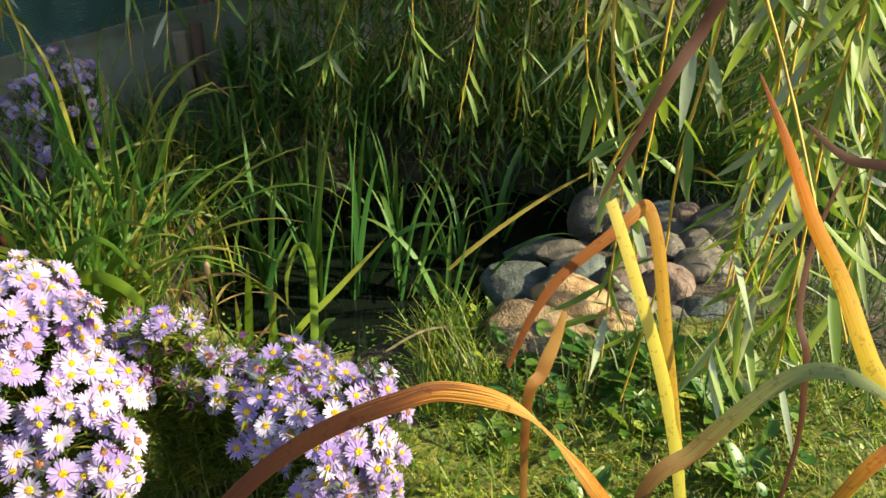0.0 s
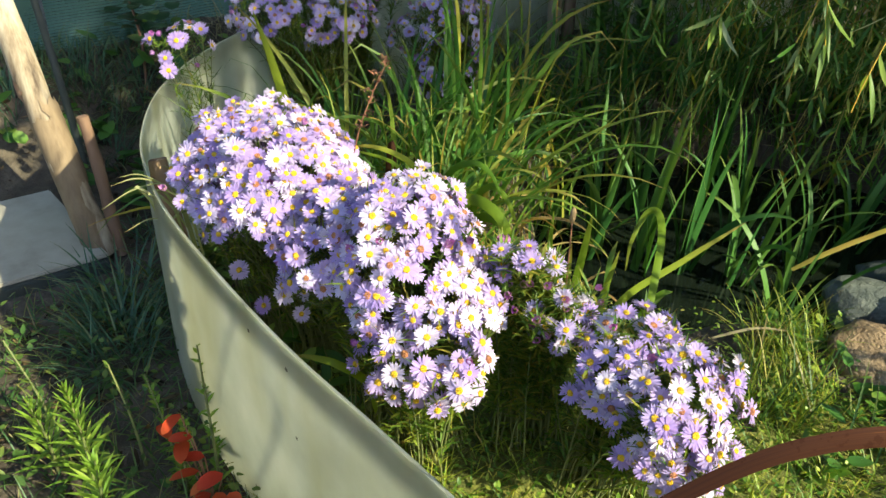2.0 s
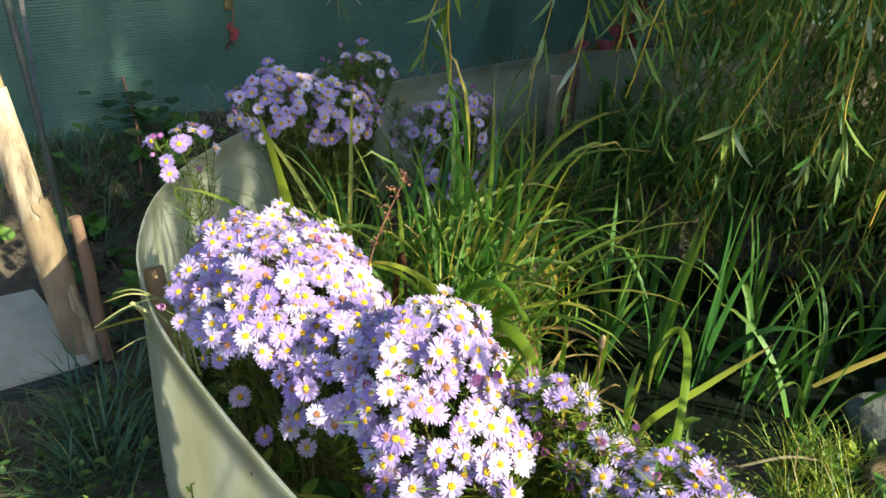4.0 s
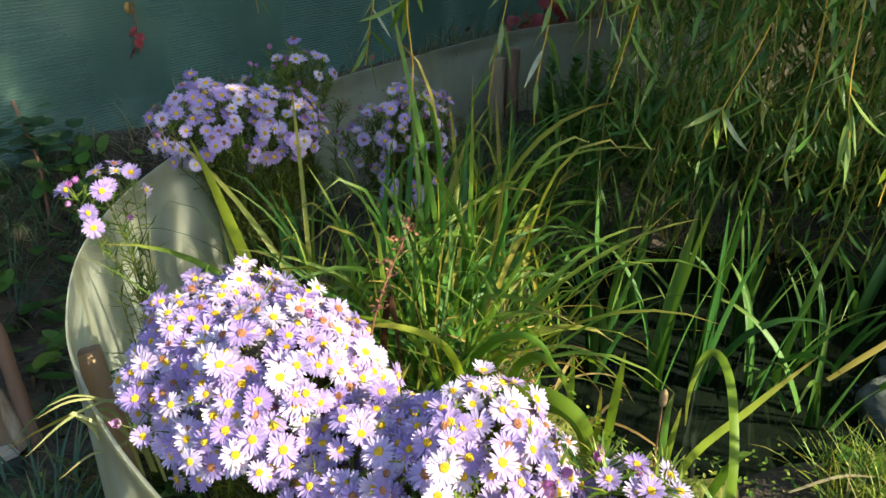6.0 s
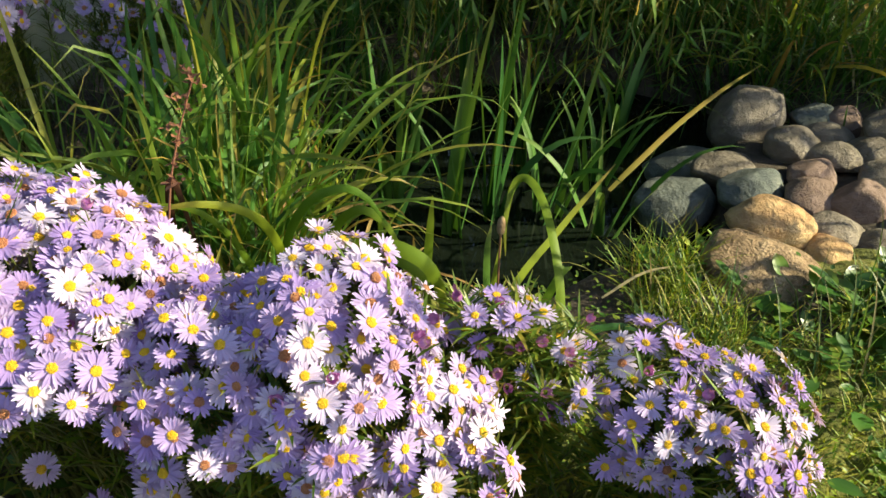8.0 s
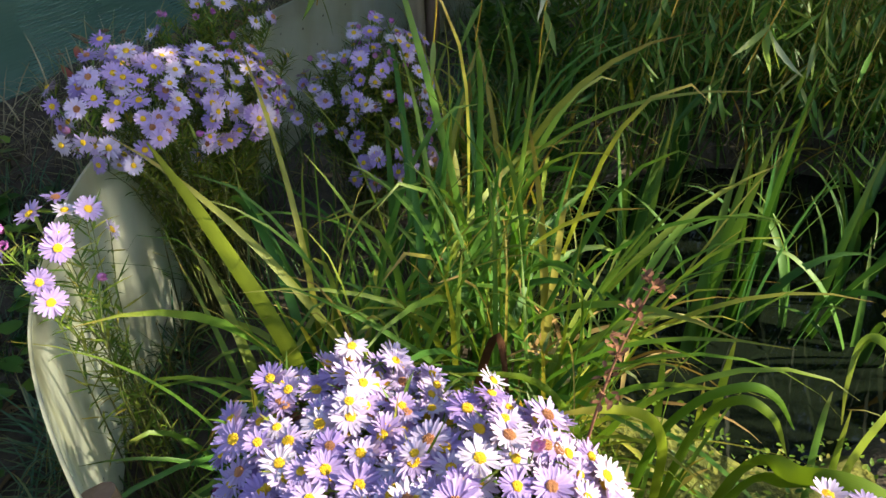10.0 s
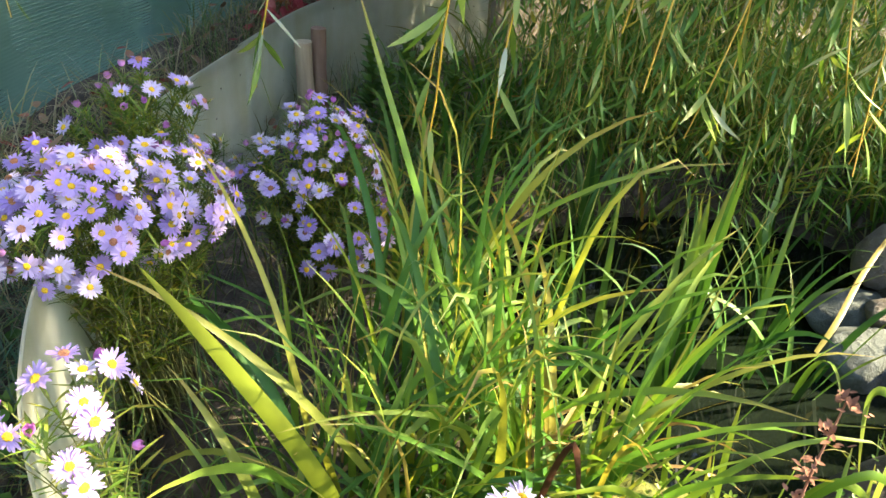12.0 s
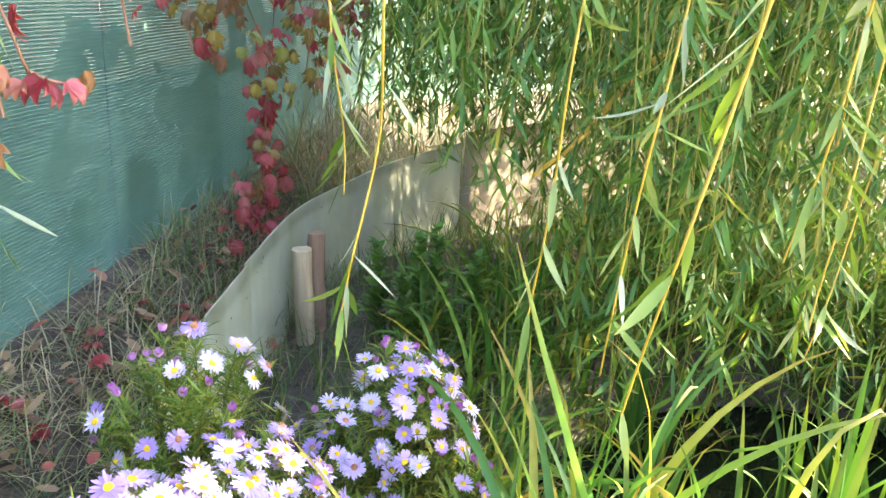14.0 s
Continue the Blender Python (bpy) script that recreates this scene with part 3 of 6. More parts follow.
# ---- fibreglass edging, net fence, panels ----
def strip(line, z0, z1, thick, rows=6, wave=0.0, seed=0):
    """An upright sheet of real thickness along a ground line; z0 and z1 may run along it."""
    line = np.asarray(line, float)
    n = len(line)
    T = unit(np.gradient(line, axis=0))
    N = np.stack([T[:, 1], -T[:, 0]], 1)
    run = np.concatenate([[0], np.cumsum(np.linalg.norm(np.diff(line, axis=0), axis=1))])
    z0, z1 = np.broadcast_to(z0, (n,)), np.broadcast_to(z1, (n,))
    v = np.linspace(0, 1, rows)
    sway = wave * (np.sin(run * 3.1 + seed)[:, None] * v[None] + 0.6 * np.sin(run * 7.3 + 2 * seed)[:, None] * np.sin(np.pi * v)[None])
    shell = []
    for side in (0.5, -0.5):
        xy = line[:, None] + N[:, None] * (sway + side * thick)[..., None]
        z = z0[:, None] + (z1 - z0)[:, None] * v[None]
        shell.append(np.concatenate([xy, z[..., None]], -1))
    V = np.concatenate([s.reshape(-1, 3) for s in shell])
    uv = np.tile(np.stack([np.repeat(run, rows), (z0[:, None] + (z1 - z0)[:, None] * v[None]).ravel()], 1), (2, 1))
    i = (np.arange(n - 1)[:, None] * rows + np.arange(rows - 1)[None]).reshape(-1)
    m = n * rows
    q = [np.stack([i, i + rows, i + rows + 1, i + 1], 1), np.stack([i, i + 1, i + rows + 1, i + rows], 1) + m]
    for j in (0, rows - 1):
        e = np.arange(n - 1) * rows + j
        q.append(np.stack([e, e + rows, e + rows + m, e + m], 1) if j == 0 else np.stack([e, e + m, e + rows + m, e + rows], 1))
    for j in (0, (n - 1) * rows):
        e = j + np.arange(rows - 1)
        q.append(np.stack([e, e + 1, e + 1 + m, e + m], 1))
    return V, np.concatenate(q), uv


SHEET_LINE = [(0.62, 0.02), (0.3, 0.14), (0.0, 0.28), (-0.28, 0.425), (-0.42, 0.49), (-0.58, 0.56), (-0.76, 0.655), (-0.9, 0.74), (-1.0, 0.82), (-1.08, 0.9), (-1.17, 1.03),
              (-1.225, 1.15), (-1.265, 1.3), (-1.285, 1.5), (-1.275, 1.8), (-1.21, 2.1), (-1.05, 2.5), (-0.88, 2.88), (-0.7, 3.12), (-0.44, 3.4), (-0.1, 3.63)]
sl = spline(SHEET_LINE, 8)
edging = tagged(empty("plastic_edging", (-1.0, 0.82, 0.03)), "curved grey-green translucent fibreglass sheet edging the bed", "garden edging")
for lo, hi in ((0, 25), (24, 129), (128, len(sl))):
    seg = sl[lo:hi] + (0.004 if lo == 24 else 0.0)
    child("sheet_panel", mesh_np("sheet_panel", *strip(seg, ground_z(seg[:, 0], seg[:, 1]) - 0.03, 0.437 + 0.008 * np.sin(seg[:, 0] * 3), 0.004, 8, 0.005), SHEET), edging)
pl = spline([(-0.08, 3.66), (0.5, 3.86), (1.2, 3.98), (2.4, 3.9)], 6)
tagged(new("back_panel", mesh_np("back_panel", *strip(pl, 0.0, 0.47, 0.006, 6, 0.01, 2), PANEL)), "brownish weathered sheet closing the back of the bed", "garden edging")

FENCE_LINE = [(-4.2, -3.0), (-2.95, -0.4), (-2.07, 1.39), (-1.53, 2.6), (-1.12, 3.4), (-0.68, 4.25), (0.2, 5.9), (1.6, 7.4), (4.5, 8.0), (7.5, 6.0), (8.6, 2.5)]
fl = spline(FENCE_LINE, 10)
fence = empty("net_fence", (-2.07, 1.39, 0.25))
tagged(fence, "tall dark green knitted shade net fence", "fence")
for lo, hi in ((0, 22), (21, 36), (35, 56), (55, len(fl))):
    seg = fl[lo:hi] + (0.006 if lo in (21, 55) else 0.0)
    child("net_panel", mesh_np("net_panel", *strip(seg, ground_z(seg[:, 0], seg[:, 1]) - 0.02, 2.1, 0.002, 16, 0.03, 1), NET), fence)


def log(name, base, top, r0, r1, mat, end_mat=None, parent=None, seed=0):
    """A round stake with slight knots and a cut end of its own."""
    b, t = np.array(base, float), np.array(top, float)
    s = np.linspace(0, 1, 14)
    lr = np.random.default_rng(seed)
    P = b + (t - b) * s[:, None]
    P[:, :2] += 0.004 * np.stack([np.sin(s * 7 + seed), np.cos(s * 5 + seed)], 1) * np.linalg.norm(t - b)
    R = (r0 + (r1 - r0) * s) * (1 + 0.04 * np.sin(s * 17 + seed) + lr.normal(0, 0.02, 14))
    v, q, uv = tube(P[None], R[None], 14)
    v = v + lr.normal(0, r0 * 0.015, v.shape)
    body = new(name, mesh_np(name, v, q, uv, mat))
    if parent:
        body.parent = parent
    bm = bmesh.new()
    ringv = [bm.verts.new(x) for x in v[-14:]]
    c = bm.verts.new(v[-14:].mean(0) + np.array((0, 0, 0.002)))
    for i in range(14):
        bm.faces.new((ringv[i], ringv[(i + 1) % 14], c))
    me = bpy.data.meshes.new("cut_end")
    bm.to_mesh(me)
    bm.free()
    me.materials.append(end_mat or mat)
    end = new("cut_end", me)
    end.parent = body
    return body


def bark_shade_patch(owner, base, top, radius, lo, hi, a0, a1, mat, seed):
    """A ragged strip lying on a round stake: bark, which can carry shade in its colour."""
    b, t = np.array(base, float), np.array(top, float)
    lr = np.random.default_rng(seed)
    T = unit(t - b)
    A = unit(np.cross(T, (0, 0.3, 1.0)))
    B = np.cross(T, A)
    rows, cols = 12, 9
    V, Q = [], []
    for i in range(rows):
        e0, e1 = a0 + lr.uniform(-0.2, 0.2), a1 + lr.uniform(-0.25, 0.25)
        for j in range(cols):
            ang = e0 + (e1 - e0) * j / (cols - 1)
            s = lo + (hi - lo) * i / (rows - 1) + (lr.uniform(-0.015, 0.015) if i in (0, rows - 1) else 0)
            rim = 0.0 if i in (0, rows - 1) or j in (0, cols - 1) else 0.0022
            V.append(b + (t - b) * s + (A * math.cos(ang) + B * math.sin(ang)) * (radius[0] + (radius[1] - radius[0]) * s + 0.0004 + rim))
    for i in range(rows - 1):
        for j in range(cols - 1):
            k = i * cols + j
            Q.append((k, k + 1, k + cols + 1, k + cols))
    ob = new("bark", mesh_np("bark", V, Q, None, mat))
    ob.parent = owner
    return ob


pale = tagged(log("wooden_stake", (-1.412, 1.06, 0.03), (-1.551, 1.067, 0.585), 0.031, 0.027, WOOD, WOOD, seed=1), "thick peeled pale stake leaning over the board", "stake")
# low strips: brown bark, with shade on the stake's lower half put in
for k, (lo, hi, a0, a1) in enumerate([(0.02, 0.56, 1.4, 3.6), (0.05, 0.36, -0.6, 1.5), (0.3, 0.62, 3.3, 5.0), (0.64, 0.7, 0.2, 2.2), (0.44, 0.5, -0.3, 1.2)]):
    bark_shade_patch(pale, (-1.412, 1.06, 0.03), (-1.551, 1.067, 0.585), (0.0325, 0.0285), lo, hi, a0, a1, (SHADED_BARK, DARK_WOOD)[k > 2], 70 + k)
tagged(log("wooden_stake", (-1.525, 1.12, 0.03), (-1.622, 1.12, 0.632), 0.022, 0.018, ORANGE_WOOD, WOOD, seed=2), "taller tan barked stake behind the pale one", "stake")
tagged(log("wooden_stake", (-1.385, 1.09, 0.02), (-1.425, 1.1, 0.34), 0.015, 0.012, DARK_WOOD, DARK_WOOD, seed=3), "short thin brown stake beside the pale one", "stake")
tagged(log("wooden_peg", (-1.0, 0.885, 0.1), (-1.085, 0.94, 0.385), 0.019, 0.019, ORANGE_WOOD, DARK_WOOD, seed=4), "brown round peg holding the plastic edging upright", "stake")
tagged(log("wooden_post", (-0.88, 2.745, 0.05), (-0.885, 2.74, 0.375), 0.025, 0.024, POST_WOOD, POST_WOOD, seed=5), "pale wooden post standing against the edging", "post")
tagged(log("wooden_post", (-0.84, 2.79, 0.05), (-0.84, 2.785, 0.4), 0.023, 0.022, DARK_WOOD, DARK_WOOD, seed=6), "dark brown wooden post beside the pale post", "post")
tagged(log("net_pole", (-1.7, 1.3, 0.08), (-1.86, 1.32, 1.9), 0.009, 0.008, DARK_EDGE, DARK_EDGE, seed=7), "thin dark pole leaning by the net fence", "pole")


def slab(name, corners, z0, z1, mat, bev=0.006):
    bm = bmesh.new()
    lo = [bm.verts.new((x, y, z0)) for x, y in corners]
    f = bm.faces.new(lo)
    ex = bmesh.ops.extrude_face_region(bm, geom=[f])
    bmesh.ops.translate(bm, vec=(0, 0, z1 - z0), verts=[v for v in ex["geom"] if isinstance(v, bmesh.types.BMVert)])
    bmesh.ops.recalc_face_normals(bm, faces=bm.faces)
    bmesh.ops.bevel(bm, geom=list(bm.edges), offset=bev, segments=2, affect="EDGES")
    me = bpy.data.meshes.new(name)
    bm.to_mesh(me)
    bm.free()
    me.materials.append(mat)
    return me


board = tagged(empty("wide_board", (-1.6, 0.9, 0.03)), "wide pale dusty board lying on the soil", "board")
bc = [(-1.36, 1.03), (-1.7, 1.19), (-2.15, 0.42), (-1.81, 0.26)]
child("top_face", slab("top_face", bc, 0.05, 0.06, BOARD, 0.003), board)
# near-black slab: shade below the board is put into its colour
child("underside", slab("underside", [(x + 0.006 * (1 if i in (0, 3) else -1), y) for i, (x, y) in enumerate(bc)], 0.0, 0.0495, DARK_EDGE), board, "dark lower edge with shade put into its colour")


# ---- stones ----
def stone(name, place, size, turn, mat, label, seed, flat=0.0, facets=0.25):
    bm = bmesh.new()
    bmesh.ops.create_icosphere(bm, subdivisions=4, radius=1)
    off = Vector((seed * 3.7, seed * 1.3, seed * 2.1))
    lr = random.Random(seed)
    planes = [(Vector((lr.uniform(-1, 1), lr.uniform(-1, 1), lr.uniform(-0.6, 1))).normalized(), lr.uniform(0.72, 0.92)) for _ in range(int(facets * 60))]
    for v in bm.verts:
        d = v.co.normalized()
        r = 1 + 0.22 * noise.noise(d * 0.9 + off) + 0.1 * noise.noise(d * 2.6 + off) + 0.035 * noise.noise(d * 7 + off) + 0.012 * noise.noise(d * 19 + off)
        p = d * r
        for nrm, lim in planes:
            over = p.dot(nrm) - lim
            if over > 0:
                p -= nrm * over * 0.75
        v.co = Vector((p.x * size[0], p.y * size[1], p.z * size[2]))
    me = bpy.data.meshes.new(name)
    bm.to_mesh(me)
    bm.free()
    me.polygons.foreach_set("use_smooth", [True] * len(me.polygons))
    me.materials.append(mat)
    ob = new(name, me)
    ob.matrix_world = pose(*place, turn[0], turn[1], turn[2])
    return tagged(ob, label, "stone", "stones by the pond")


stone("stone", (0.172, 1.262, 0.115), (0.118, 0.085, 0.074), (0, 12, -20), BROWN_STONE, "large pitted brown boulder among grass at the pond edge", 3, facets=0.05)
stone("stone", (0.272, 1.415, 0.115), (0.082, 0.062, 0.052), (4, 8, -14), ORANGE_STONE, "smooth ochre boulder resting on a brown one", 5, facets=0.03)
stone("stone", (0.345, 1.35, 0.09), (0.045, 0.05, 0.044), (0, 30, 10), ORANGE_STONE, "small ochre stone wedged under its neighbour", 8)
stone("stone", (0.184, 1.665, 0.002), (0.112, 0.085, 0.07), (0, 8, 10), GREY_STONE, "angular grey stone standing in the pond water", 12, facets=0.5)
stone("stone", (0.435, 1.9, 0.09), (0.118, 0.09, 0.092), (0, -4, 14), TAUPE_STONE, "big flat-faced taupe boulder at the back of the heap", 15, facets=0.7)
for place, size, turn, mat, label, seed in [
        ((0.324, 1.61, 0.07), (0.07, 0.055, 0.045), (0, 0, 25), GREY_STONE, "rounded grey stone in shade", 17),
        ((0.312, 1.72, 0.06), (0.08, 0.05, 0.034), (0, 4, 8), TAUPE_STONE, "long low dark stone beneath the big boulder", 18),
        ((0.462, 1.745, 0.1), (0.058, 0.05, 0.044), (0, 10, 0), TAUPE_STONE, "small dark taupe stone in shade", 19),
        ((0.585, 1.87, 0.1), (0.052, 0.045, 0.036), (0, 0, 20), GREY_STONE, "small grey stone beside the big boulder", 20),
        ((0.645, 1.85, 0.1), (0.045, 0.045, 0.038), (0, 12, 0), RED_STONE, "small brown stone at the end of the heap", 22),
        ((0.582, 1.785, 0.1), (0.054, 0.04, 0.028), (0, 6, 5), TAUPE_STONE, "flat taupe stone on the heap", 23),
        ((0.55, 1.69, 0.1), (0.062, 0.045, 0.03), (0, 4, -10), TAUPE_STONE, "flat taupe stone on the heap", 25),
        ((0.625, 1.69, 0.1), (0.05, 0.05, 0.044), (0, 0, 10), TAUPE_STONE, "rounded taupe stone on the heap", 26),
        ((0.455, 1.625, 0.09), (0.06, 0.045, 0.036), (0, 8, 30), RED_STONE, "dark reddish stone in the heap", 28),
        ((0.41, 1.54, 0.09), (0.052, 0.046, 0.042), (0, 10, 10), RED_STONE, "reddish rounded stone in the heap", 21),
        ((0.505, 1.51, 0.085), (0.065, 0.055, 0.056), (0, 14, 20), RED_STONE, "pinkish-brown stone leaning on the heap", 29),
        ((0.408, 1.43, 0.08), (0.056, 0.05, 0.042), (0, 10, -10), TAUPE_STONE, "flat grey-brown stone beside the ochre boulder", 27),
        ((0.475, 1.385, 0.075), (0.042, 0.04, 0.034), (0, 0, 40), TAUPE_STONE, "small grey-brown stone in the heap", 30),
        ((0.4, 1.345, 0.07), (0.032, 0.03, 0.02), (0, 0, 0), TAUPE_STONE, "small pale stone half sunk in turf", 31),
        ((0.42, 1.3, 0.075), (0.058, 0.04, 0.026), (0, 6, -8), TAUPE_STONE, "flat pale stone half sunk in turf", 33),
        ((0.61, 1.58, 0.1), (0.07, 0.06, 0.05), (0, 0, 15), TAUPE_STONE, "brown boulder at the end of the heap", 35),
        ((0.56, 1.4, 0.08), (0.065, 0.055, 0.042), (0, 0, 5), GREY_STONE, "pale grey stone at the end of the heap", 37),
        ((0.72, 1.73, 0.12), (0.08, 0.07, 0.06), (0, 0, 5), TAUPE_STONE, "dark boulder behind the heap", 39),
        ((0.29, 1.82, 0.0), (0.1, 0.065, 0.045), (0, 0, 5), GREY_STONE, "dark wet stone low in the pond", 41)]:
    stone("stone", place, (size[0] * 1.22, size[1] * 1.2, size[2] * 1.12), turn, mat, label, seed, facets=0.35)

# ---- aster bushes ----
def petal_mesh(seed, petals, rise, length=0.0145, ragged=0.12):
    lr = np.random.default_rng(seed)
    az = np.arange(petals) * 2 * np.pi / petals + lr.normal(0, 0.07, petals)
    L = length * (1 - ragged * lr.random(petals))
    root = np.stack([np.cos(az) * 0.0018, np.sin(az) * 0.0018, 0.0004 * lr.random(petals)], 1)
    P, U = grow(root, az, L - 0.0018, np.pi / 2 - rise + lr.normal(0, 0.12, petals), lr.normal(0.15, 0.2, petals), 3, 1.2, lr.normal(0, 0.3, petals))
    return mesh_np("petals", *ribbon(P, U, taper(petals, 3, 0.0029, "petal"), 0.3), PETAL)


def disc_mesh(mat, r, h, seed):
    """A domed flower centre of many small florets."""
    lr = np.random.default_rng(seed)
    k = np.arange(46)
    rad, ang = r * np.sqrt((k + 0.5) / 46), k * 2.39996
    parts = [(np.concatenate([np.stack([np.cos(a8) * r * c, np.sin(a8) * r * c, np.full(8, h * z)], 1) for c, z in ((1, -0.3), (0.98, 0.3), (0.6, 0.75))]),
              np.concatenate([[[b * 8 + q, b * 8 + (q + 1) % 8, b * 8 + 8 + (q + 1) % 8, b * 8 + 8 + q] for q in range(8)] for b in range(2)] + [[[16, 17, 18, 19], [19, 20, 23, 16], [20, 21, 22, 23]]]), np.zeros((24, 2))) for a8 in [np.arange(8) * np.pi / 4]]
    w = r * 0.13
    for x, y, q in zip(rad * np.cos(ang), rad * np.sin(ang), rad / r):
        z0, z1 = h * (0.75 - 0.5 * q * q), h * (1.05 - 0.45 * q * q) + r * lr.uniform(0.02, 0.22)
        v = np.array([(x - w, y - w, z0), (x + w, y - w, z0), (x + w, y + w, z0), (x - w, y + w, z0), (x - w * 0.6, y - w * 0.6, z1), (x + w * 0.6, y - w * 0.6, z1), (x + w * 0.6, y + w * 0.6, z1), (x - w * 0.6, y + w * 0.6, z1)])
        parts.append((v, np.array([[0, 1, 5, 4], [1, 2, 6, 5], [2, 3, 7, 6], [3, 0, 4, 7], [4, 5, 6, 7]]), np.zeros((8, 2))))
    return mesh_np("disc", *joined(parts), mat, False)


def bud_mesh():
    lr = np.random.default_rng(3)
    az = np.arange(14) * 2 * np.pi / 14
    root = np.stack([np.cos(az) * 0.0022, np.sin(az) * 0.0022, 0 * az], 1)
    P, U = grow(root, az, 0.0085, 0.75, -1.1 + lr.normal(0, 0.15, 14), 3, 1.0)
    return mesh_np("bud", *ribbon(P, U, taper(14, 3, 0.0026, "petal"), 0.3), BUD)


PETALS = [petal_mesh(1, 30, 0.12), petal_mesh(2, 26, 0.3), petal_mesh(3, 34, 0.02), petal_mesh(4, 28, -0.18), petal_mesh(5, 24, 0.55, 0.0125), petal_mesh(6, 22, 0.2, 0.014, 0.3)]
DISCS = [disc_mesh(DISC, 0.0036, 0.0022, 1), disc_mesh(OLD_DISC, 0.0038, 0.0028, 2)]
BUDM = bud_mesh()


def aster_bush(base, lobes, flowers, buds, label, seed, size=1.1, leafy=1800, gap=0.015, stray=(), face=(0.25, -0.75, 0.6), sprawl=0.012, low=-0.5, lowest=0.0):
    """A bush of wiry leafy stems whose flowers stand over rounded lobes (x, y, z, rx, ry, rz, share)."""
    lr = np.random.default_rng(seed)
    bush = tagged(empty("aster_bush", base), label, "flowering plant", "aster bushes")
    lob = np.array(lobes, float)
    share = lob[:, 6] / lob[:, 6].sum()
    face = unit(np.array(face, float))
    spots, ways = [], []
    tries = 0
    while len(spots) < flowers and tries < 60000:
        tries += 1
        c = lob[lr.choice(len(lob), p=share)]
        d = unit(lr.normal(size=3))
        if d[2] < low or d @ face < -0.35 + 0.5 * lr.random():
            continue
        p = c[:3] + d * c[3:6] * (1 + lr.normal(0, 0.03))
        if p[2] < lowest + 0.02 * math.sin(40 * p[0]) and lr.random() < 0.985:
            continue
        if any((((p - o[:3]) / o[3:6]) ** 2).sum() < 0.8 for o in lob if o is not c):
            continue
        if spots and np.min(np.linalg.norm(np.array(spots) - p, axis=1)) < gap * (0.75 + 0.5 * lr.random()):
            continue
        spots.append(p + lr.normal(0, sprawl, 3))
        ways.append(unit(unit(d / c[3:6]) * 1.0 + np.array((0.3, -0.3, 0.5)) + lr.normal(0, 0.2, 3)))
    for p in stray:
        spots.append(np.array(p, float))
        ways.append(unit(np.array((0.1, -0.6, 0.7)) + lr.normal(0, 0.15, 3)))
    spots, ways = np.array(spots), np.array(ways)
    for i, (p, w) in enumerate(zip(spots, ways)):
        m = Matrix.Translation(p) @ Vector(w).to_track_quat("Z", "Y").to_matrix().to_4x4() @ pose(0, 0, 0, 0, 0, lr.uniform(0, 360)) @ Matrix.Scale(size * lr.uniform(0.84, 1.12), 4)
        if i % max(2, int(len(spots) / max(buds, 1))) == 1 and buds:
            ob = child("bud", BUDM, bush)
            ob.matrix_basis = m
            continue
        kind = int(lr.choice(6, p=(0.3, 0.22, 0.2, 0.12, 0.06, 0.1)))
        ob = child("flower", PETALS[kind], bush)
        ob.matrix_basis = m
        dd = new("disc", DISCS[1 if lr.random() < 0.16 else 0])
        dd.parent = ob
    # stems under every flower, fine leaves along them
    n = len(spots)
    root = np.array(base) + lr.normal(0, 0.03, (n, 3)) * (1, 1, 0)
    root[:, 2] = ground_z(root[:, 0], root[:, 1]) - 0.005
    s = np.linspace(0, 1, 7)[None, :, None]
    mid = root + (spots - root) * 0.5 + np.array((0, 0, 0.06)) - (ways * 0.05)
    P = root[:, None] * (1 - s) ** 2 + 2 * mid[:, None] * s * (1 - s) + (spots - ways * 0.001)[:, None] * s**2
    child("stem_tangle", mesh_np("stem_tangle", *tube(P, np.linspace(0.0016, 0.0006, 7)[None] * np.ones((n, 1)), 4), STEM), bush, kind="stuff")
    k = int(leafy * 2.2)
    which, along = lr.integers(0, n, k), 0.97 - 0.75 * lr.random(k) ** 1.4
    at = along * 6
    lo = np.minimum(at.astype(int), 5)
    r = P[which, lo] + (P[which, lo + 1] - P[which, lo]) * (at - lo)[:, None]
    A, U = grow(r, lr.uniform(0, 6.28, k), lr.uniform(0.016, 0.042, k), lr.uniform(0.5, 1.3, k), lr.uniform(-0.2, 0.9, k), 4)
    child("foliage", mesh_np("foliage", *ribbon(A, U, taper(k, 4, lr.uniform(0.002, 0.0042, k), "lance")), ASTER_LEAF), bush, kind="stuff")
    return bush


aster_bush((-0.83, 0.93, 0.11), [(-0.845, 0.9, 0.425, 0.105, 0.13, 0.105, 1)], 240, 8,
           "aster bush thick with lilac daisy flowers beside the edging", 11, low=-0.35, leafy=1900, gap=0.0102, lowest=0.448, sprawl=0.007,
           stray=[(-0.873, 0.765, 0.484), (-0.875, 0.736, 0.474), (-0.86, 0.75, 0.45), (-0.9, 0.79, 0.46)])
aster_bush((-0.72, 0.9, 0.11), [(-0.745, 0.845, 0.43, 0.115, 0.125, 0.12, 1)], 290, 7,
           "full aster bush with lilac flowers, its crest in the sun", 19, low=-0.35, leafy=1900, gap=0.0102, lowest=0.44, sprawl=0.007, stray=[(-0.767, 0.741, 0.367), (-0.728, 0.738, 0.319), (-0.659, 0.73, 0.332)])
